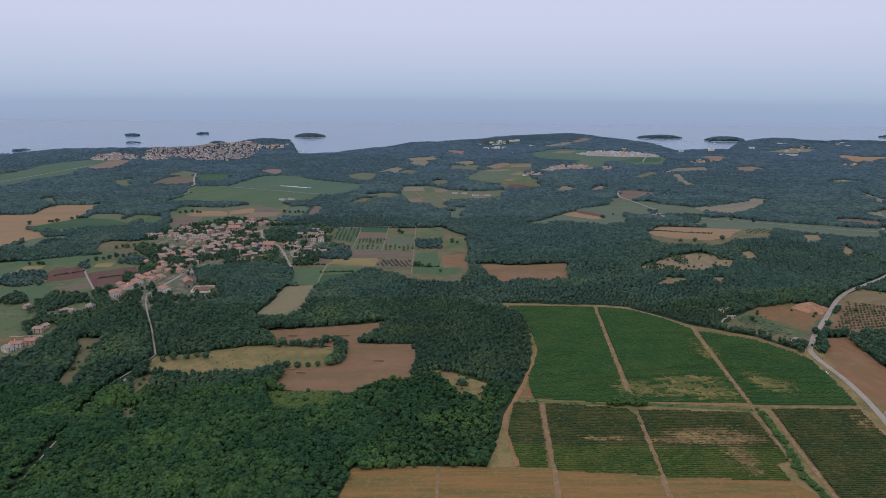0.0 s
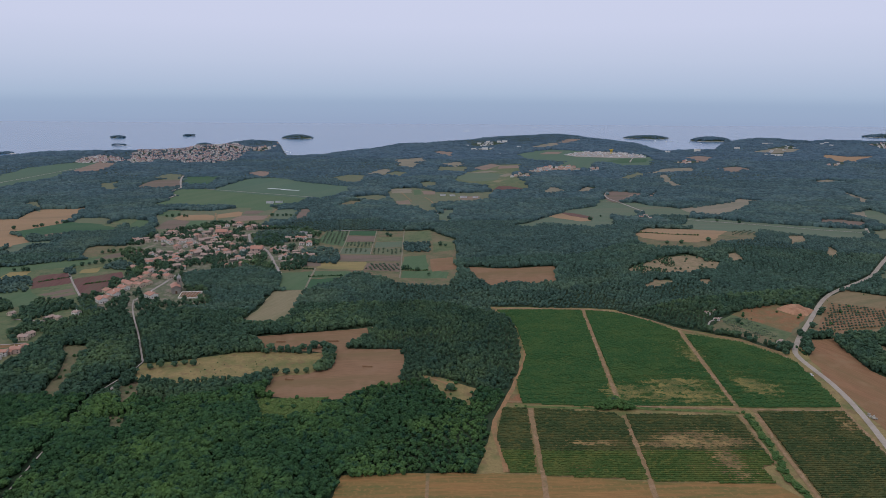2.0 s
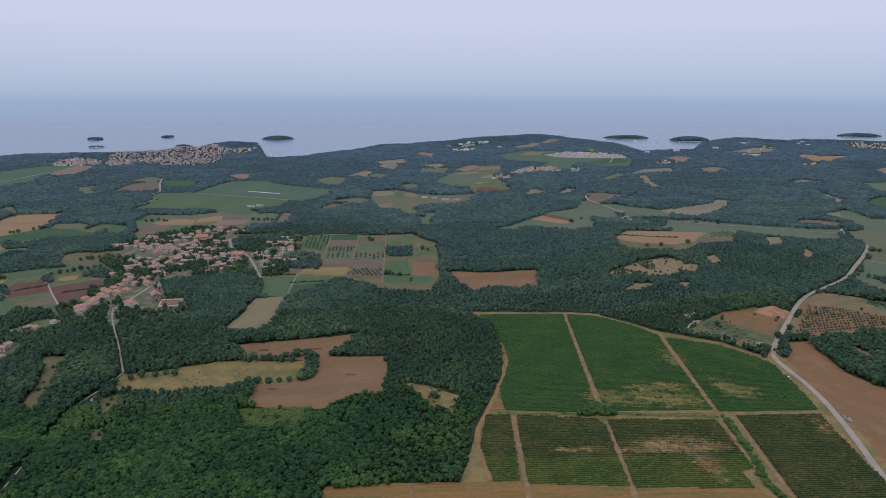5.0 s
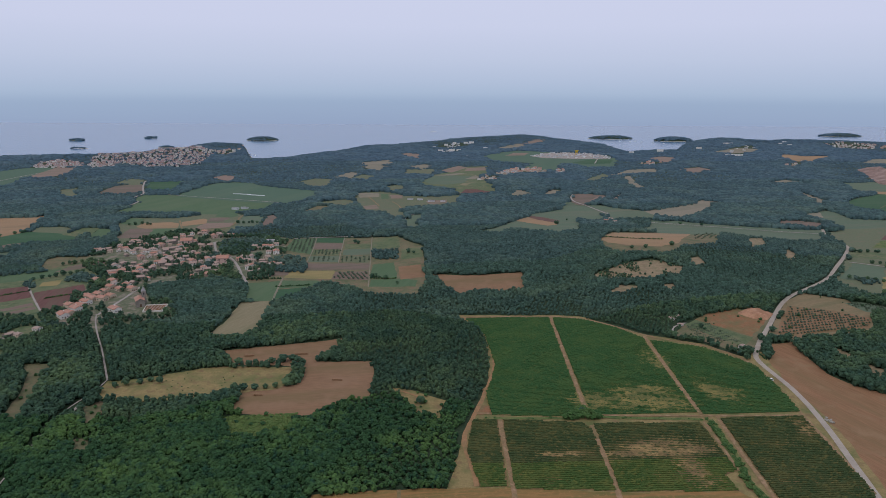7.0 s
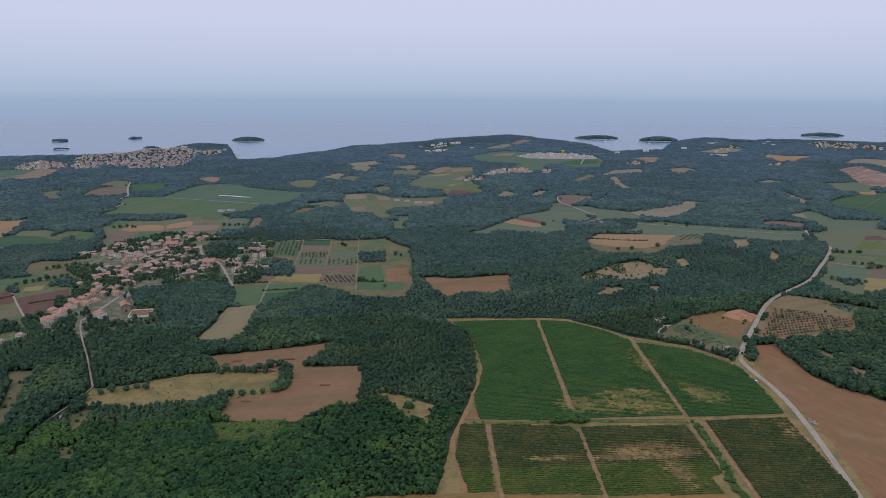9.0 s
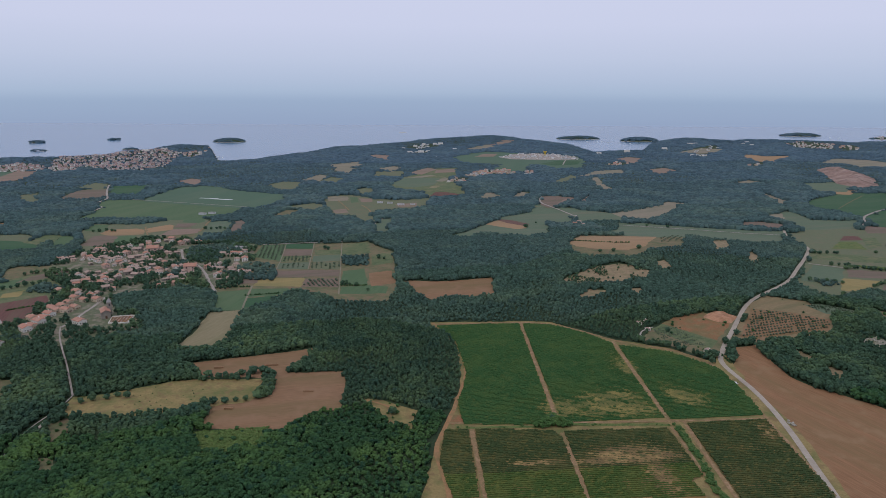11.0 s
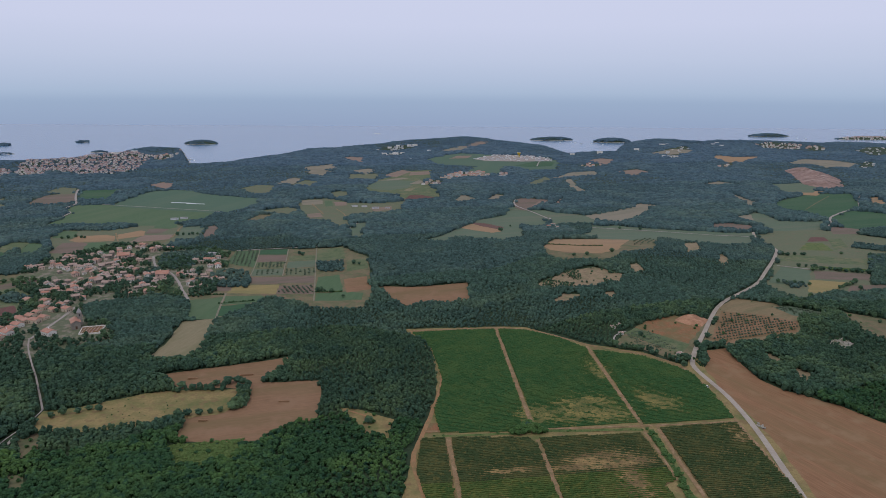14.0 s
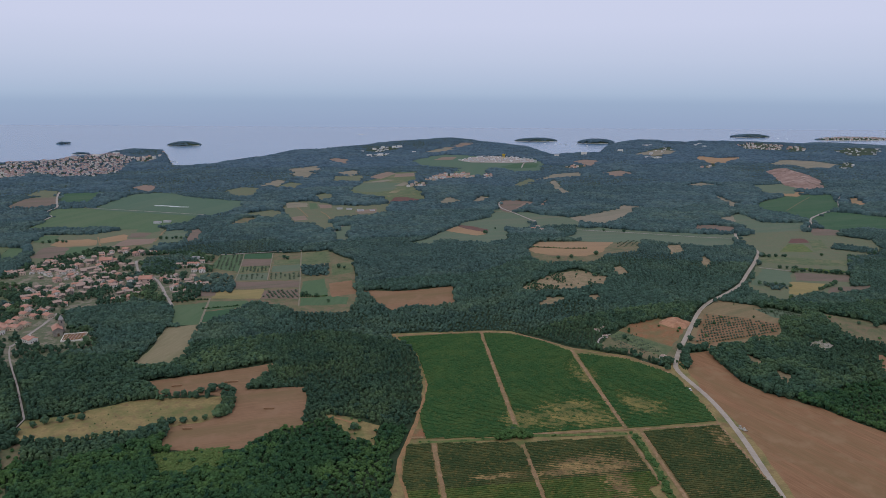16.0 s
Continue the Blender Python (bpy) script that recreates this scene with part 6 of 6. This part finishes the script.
bm.to_mesh(grave_mesh)
bm.free()
grave_mesh.materials.append(GRAVE_STONE)
for x, y in spread([(-245, 653), (-247, 666), (-231, 668), (-231, 654)], 34, 2.2):
    g = tagged(new("grave", grave_mesh), "pale stone grave slab with a headstone", "grave", "graves of the cemetery")
    g.matrix_basis = at(round(x / 3) * 3, y, 5, 0.3)

# polytunnels
bm = bmesh.new()
prism(bm, [(2.5 * math.cos(a * math.pi / 8), 2.2 * math.sin(a * math.pi / 8) - 0.2) for a in range(9)], -11, 11)
tunnel_mesh = bpy.data.meshes.new("polytunnel")
bm.to_mesh(tunnel_mesh)
bm.free()
tunnel_mesh.materials.append(POLYTUNNEL)
for x, y in TUNNELS:
    t = tagged(new("polytunnel", tunnel_mesh), "long white polytunnel standing in a crop field", "polytunnel", "polytunnels in a row")
    t.matrix_basis = at(x, y, 80) @ Matrix.Diagonal((0.6, 0.9, 0.6, 1))

# ---- trees that stand alone, hedges, groves ----
FIELD_TREES = [tree("tree", 6.5 + k % 3, 7 + k % 2, 14, EDGE_LEAF, 300 + k, "dark green broadleaf tree with a rounded crown") for k in range(6)]
COPSE_TREES = [tree("tree", 6.0, 5.5, 14, BUSH_LEAF, 350 + k, "leafy green tree in a vineyard copse") for k in range(4)]
BUSHES = [tree("bush", 3.2, 2.6, 8, OAK_LEAF, 400 + k, "dark green bush beside a field", "bush", 0.1) for k in range(4)]
DITCH_BUSHES = [tree("bush", 3.6, 2.2, 10, BUSH_LEAF, 450 + k, "bright green bush on a grassy ditch bank", "bush", 0.1) for k in range(4)]
OLIVES = [tree("olive_tree", 3.4, 3.0, 9, OLIVE_LEAF, 500 + k, "small grey green olive tree", "tree") for k in range(4)]
scatter(FIELD_TREES, LONE_TREES, "trees standing in the fields", None, 0.55, 0.95)
for k, line in enumerate(HEDGES):
    scatter(FIELD_TREES, along(line, 6.0, 1.5), "hedgerow trees", None, 0.55, 1.05)
for line in LOW_HEDGES:
    p = np.array([(x, y, float(height(x, y)) - 0.2) for x, y in along(line, 1.5, 0.7)])
    cover("hedge", EDGE_CROWNS, p, np.random.uniform(1.4, 3.0, (len(p), 1)) * np.array([[1.0, 0.9]]), OAK_LEAF, "low dark green hedge between two fields", "hedge")
HILLTOP = spread(next(c for c, n in zip(CLEAR, CLEAR_NAMES) if n == "bare_hilltop"), 420, 2.4)
HILLTOP = [p for p, f in zip(HILLTOP, blotch(*np.array(HILLTOP).T, 17, 31)) if f > 0.60 or random.random() < 0.05]
p = np.array([(x, y, float(height(x, y)) - 0.1) for x, y in HILLTOP])
cover("shrubs", EDGE_CROWNS, p, np.random.uniform(1.4, 4.2, (len(p), 1)) * np.array([[1.0, 0.85]]), EDGE_LEAF, "dark shrubs scattered over a bare hilltop", "shrubs")
for name, n in (("olive_ground", 16), ("rocky_patch", 12), ("clearing", 8)):
    for c in [c for c, m in zip(CLEAR, CLEAR_NAMES) if m == name and np.mean([y for _, y in c]) < 800]:
        scatter(BUSHES, spread(c, n, 5), "bushes in the clearings", None, 0.4, 1.2)
for c in [c for c, m in zip(CLEAR, FIELD_SKINS) if m == "scrub_green" and np.mean([y for _, y in c]) < 800]:
    p = np.array([(x, y, float(height(x, y)) - 0.1) for x, y in spread(c, 480, 1.3)])
    cover("scrub", MID_CROWNS, p, np.random.uniform(1.2, 2.8, (len(p), 1)) * np.array([[1.0, 0.6]]), SCRUB_LEAF, "low light green scrub in a clearing", "scrub")
boulders = join([clump(950 + k, (random.uniform(0.3, 0.9),) * 3, (x, y, float(height(x, y)) + 0.2), 0.3) for k, (x, y) in enumerate(spread(next(c for c, n in zip(CLEAR, CLEAR_NAMES) if n == "rocky_patch"), 90, 1.6))])
tagged(solid("boulders", mesh_of("boulders", *boulders), ROCK), "pale weathered boulders among scrub", "rocks", kind="stuff")
scatter(COPSE_TREES, COPSE, "trees of the vineyard copse", None, 0.75, 1.1)
scatter(DITCH_BUSHES, along(DITCH, 2.2, 1.5) + along(DITCH, 2.8, 2.2), "bushes along the ditch", None, 0.4, 1.25)
for line, width in ((DITCH_WEST, 3.0), (DITCH_EAST, 3.2), (DITCH, 5.0)):
    tagged(solid("grass_bank", ribbon("grass_bank", line, width, 0.40, 0.6), SCRUB_GREEN), "overgrown green bank beside a track", "bank")
scatter(DITCH_BUSHES, [p for p in along(DITCH_WEST, 3, 1) + along(DITCH_EAST, 2, 1) if random.random() < 0.45], "bushes along the vineyard bank", None, 0.25, 0.75)
VILLAGE_OUTLINE = max((c for c in CLEAR if len(c) > 20 and min(x for x, _ in c) < -300), key=len)
spots = [p for p in spread(VILLAGE_OUTLINE, 2400, 3.6, 12) if all(math.hypot(p[0] - x, p[1] - y) > 5.6 for x, y in HOUSE_SPOTS + [CHURCH, TOWER, BIG_HOUSE, RED_HOUSE])]
spots = [p for p in spots if not inside(np.array([p[0]]), np.array([p[1]]), CEMETERY)[0] and all(off_line(np.array([p[0]]), np.array([p[1]]), l)[0] > w / 2 + 3 for l, w in LINES)]
at_spots = np.array([(x, y, float(height(x, y)) - 0.2) for x, y in spots])
thick = blotch(*np.array(spots).T, 26, 21)
spots = [p for p, f in zip(spots, thick) if f > 0.47]
at_spots = at_spots[thick > 0.47]
grown = np.random.uniform(0.45, 1.0, len(spots))
cover("village_trees", EDGE_CROWNS, at_spots, np.stack([7.0 * grown, 7.5 * grown], 1), EDGE_LEAF, "dark trees crowding between the village houses", "trees")
for corners in THICKETS:
    c = np.asarray(corners, float)
    area = abs(np.sum(c[:, 0] * np.roll(c[:, 1], -1) - np.roll(c[:, 0], -1) * c[:, 1])) / 2
    p = spread(corners, int(area / 20), 3.4, 8)
    p = np.array([(x, y, float(height(x, y)) - 0.2) for x, y in p if all(math.hypot(x - hx, y - hy) > 8 for hx, hy in HOUSE_SPOTS)])
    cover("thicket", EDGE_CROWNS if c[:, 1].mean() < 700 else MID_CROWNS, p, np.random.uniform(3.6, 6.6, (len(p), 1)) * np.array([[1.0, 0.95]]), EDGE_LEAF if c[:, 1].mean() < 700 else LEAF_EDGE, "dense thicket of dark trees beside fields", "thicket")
for k, corners in enumerate(GROVES):
    c = np.asarray(corners, float)
    turn = (0.12, 0.1, 0.05, 0.05, 0.05, 0.05, 0.3, 0.1, 0.1)[k]
    gap = (5.4, 5.0, 7.0, 6.0, 8.0, 7.0, 6.0, 7.0, 11.0)[k]
    middle = c.mean(0)
    spots = []
    for i in range(-40, 41):
        for j in range(-40, 41):
            u, v = i * gap * (0.62 if k < 2 else 0.8), j * gap
            p = middle + np.array([u * math.cos(turn) - v * math.sin(turn), u * math.sin(turn) + v * math.cos(turn)])
            if inside(p[:1], p[1:], c)[0] and random.random() > 0.06:
                spots.append((p[0] + random.uniform(-0.4, 0.4), p[1] + random.uniform(-0.4, 0.4)))
    if k < 2:
        scatter(OLIVES, spots, "olive trees in rows", None, 0.5, 0.85)
    else:
        p = np.array([(x, y, float(height(x, y)) - 0.1) for x, y in spots])
        cover("orchard_trees", MID_CROWNS, p, np.tile([3.2, 2.9], (len(p), 1)) * np.random.uniform(0.7, 1.15, (len(p), 1)), OLIVE_LEAF, "rows of small grey green orchard trees", "trees")
MEADOW_SPOTS = spread([(-178, 505), (-155, 518), (-128, 520), (-125, 480), (-160, 470), (-180, 480)], 26, 3.0)
scatter(BUSHES, MEADOW_SPOTS, "small bushes of the dry meadow", None, 0.2, 0.42)
for pattern in FIELD_TREES + COPSE_TREES + BUSHES + DITCH_BUSHES + OLIVES:
    put_away(pattern)

# vegetable beds and the heap of dug earth beside the road
BEDS = np.array([(x + random.uniform(-0.3, 0.3), 560 + 3.2 * k - 0.35 * (x - 265) + random.uniform(-0.3, 0.3)) for k in range(14) for x in np.arange(262, 306, 1.5) if random.random() < 0.8])
BEDS = BEDS[inside(BEDS[:, 0], BEDS[:, 1], BED_OUTLINE)]
cover("vegetable_rows", FAR_CROWNS, np.column_stack([BEDS, height(BEDS[:, 0], BEDS[:, 1]) - 0.1]), np.random.uniform(0.8, 1.7, (len(BEDS), 1)) * np.array([[1.0, 0.8]]), OLIVE_LEAF, "low green rows of vegetables and young trees", "crop rows")
def mound(name, corners, step, high, slope, lump, material, label, category):
    """Dug ground that rises unevenly from the edge of its outline."""
    c = np.asarray(corners, float)
    xs, ys = np.arange(c[:, 0].min(), c[:, 0].max(), step), np.arange(c[:, 1].min(), c[:, 1].max(), step)
    gx, gy = (g.ravel() for g in np.meshgrid(xs, ys))
    near_edge = off_line(gx, gy, [tuple(p) for p in c] + [tuple(c[0])])
    rise = np.where(inside(gx, gy, c), high * np.minimum(near_edge / slope, 1) * (0.35 + 0.9 * blotch(gx, gy, lump, 9)), -0.6 - high * 0.05)
    co, tris = sheet(xs, ys, lambda x, y: height(x, y) + 0.1 + rise)
    return tagged(solid(name, mesh_of(name, co, tris), material), label, category)


mound("soil_heap", HEAP_OUTLINE, 1.2, 3.8, 5, 5, SOIL_PINK, "heap of freshly dug pale pink earth", "soil heap")
mound("quarry_bank", next(c for c, n in zip(CLEAR, CLEAR_NAMES) if n == "quarry_ground"), 7, 16, 55, 42, QUARRY_STONE, "dug bank of pink and grey stone", "quarry bank")

# ---- hay bales in short rows, rubble, cars, boats ----
bm = bmesh.new()
bmesh.ops.create_cone(bm, cap_ends=True, segments=14, radius1=0.65, radius2=0.65, depth=1.25, matrix=pose(0, 0, 0.62, 90, 0, 0))
bale_mesh = bpy.data.meshes.new("hay_bale")
bm.to_mesh(bale_mesh)
bm.free()
bale_mesh.materials.append(HAY)
for (x, y), n, turn in zip(BALES, (6, 8, 6, 5), (3, 2, -6, -4)):
    for k in range(n):
        a = radians(turn)
        b = tagged(new("hay_bale", bale_mesh), "round brown hay bale lying in a short row", "hay bale", "hay bales on the brown field")
        b.matrix_basis = at(x + (k - n / 2) * 1.32 * math.cos(a), y + (k - n / 2) * 1.32 * math.sin(a), turn + random.uniform(-6, 6), 0.2)


def car(paint, label):
    ob = base("car", at(0, 0), label, "car")
    bm = bmesh.new()
    prism(bm, [(-2.1, 0.35), (2.1, 0.35), (2.15, 0.75), (1.2, 0.95), (-1.95, 1.0), (-2.15, 0.8)], -0.85, 0.85)
    part("body", bm, paint, ob)
    bm = bmesh.new()
    prism(bm, [(-1.8, 0.97), (1.1, 0.93), (0.4, 1.4), (-1.4, 1.42)], -0.76, 0.76)
    part("cabin", bm, WINDOW_GLASS, ob)
    part("roof", boxes((-1.35, 0.4, -0.72, 0.72, 1.41, 1.46)), paint, ob)
    for x in (-1.35, 1.3):
        for y in (-0.8, 0.8):
            bm = bmesh.new()
            bmesh.ops.create_cone(bm, cap_ends=True, segments=12, radius1=0.32, radius2=0.32, depth=0.2, matrix=pose(x, y, 0.32, 90, 0, 0))
            part("wheel", bm, RUBBER, ob)
    return ob


parked = car(PAINT_WHITE, "small white car parked on the road verge")
parked.matrix_basis = at(CARS[3][0] - 4, CARS[3][1], 100, 0.25)
RUBBLE_PILE = join([clump(900 + k, (random.uniform(0.4, 1.3),) * 3, (random.uniform(-4, 4), random.uniform(-1.6, 1.6), 0.3), 0.3) for k in range(16)])
tagged(solid("rubble_heap", mesh_of("rubble_heap", *RUBBLE_PILE), ROCK), "pile of pale rubble beside the road", "rubble").matrix_basis = at(*RUBBLE, 100, 0.3)
bm = bmesh.new()
prism(bm, [(-1.6, 0.0), (1.6, 0.0), (2.0, 1.3), (-2.0, 1.3)], -6, 5)
box(bm, -1.2, 1.2, -4, 1, 1.3, 2.8)
boat_mesh = bpy.data.meshes.new("boat")
bm.to_mesh(boat_mesh)
bm.free()
boat_mesh.materials.append(PAINT_WHITE)
for x, y in [(-600, 2700), (-585, 2740), (-560, 2690), (-620, 2760), (-540, 2650), (1130, 3380), (1180, 3360), (1230, 3340), (1160, 3400), (1090, 3420), (1260, 3280), (2550, 3650), (2600, 3640)]:
    b = tagged(new("boat", boat_mesh), "small white motor boat lying in the bay", "boat", "boats in the bays")
    b.matrix_basis = pose(x, y, SEA - 0.3, 0, 0, random.uniform(0, 360))
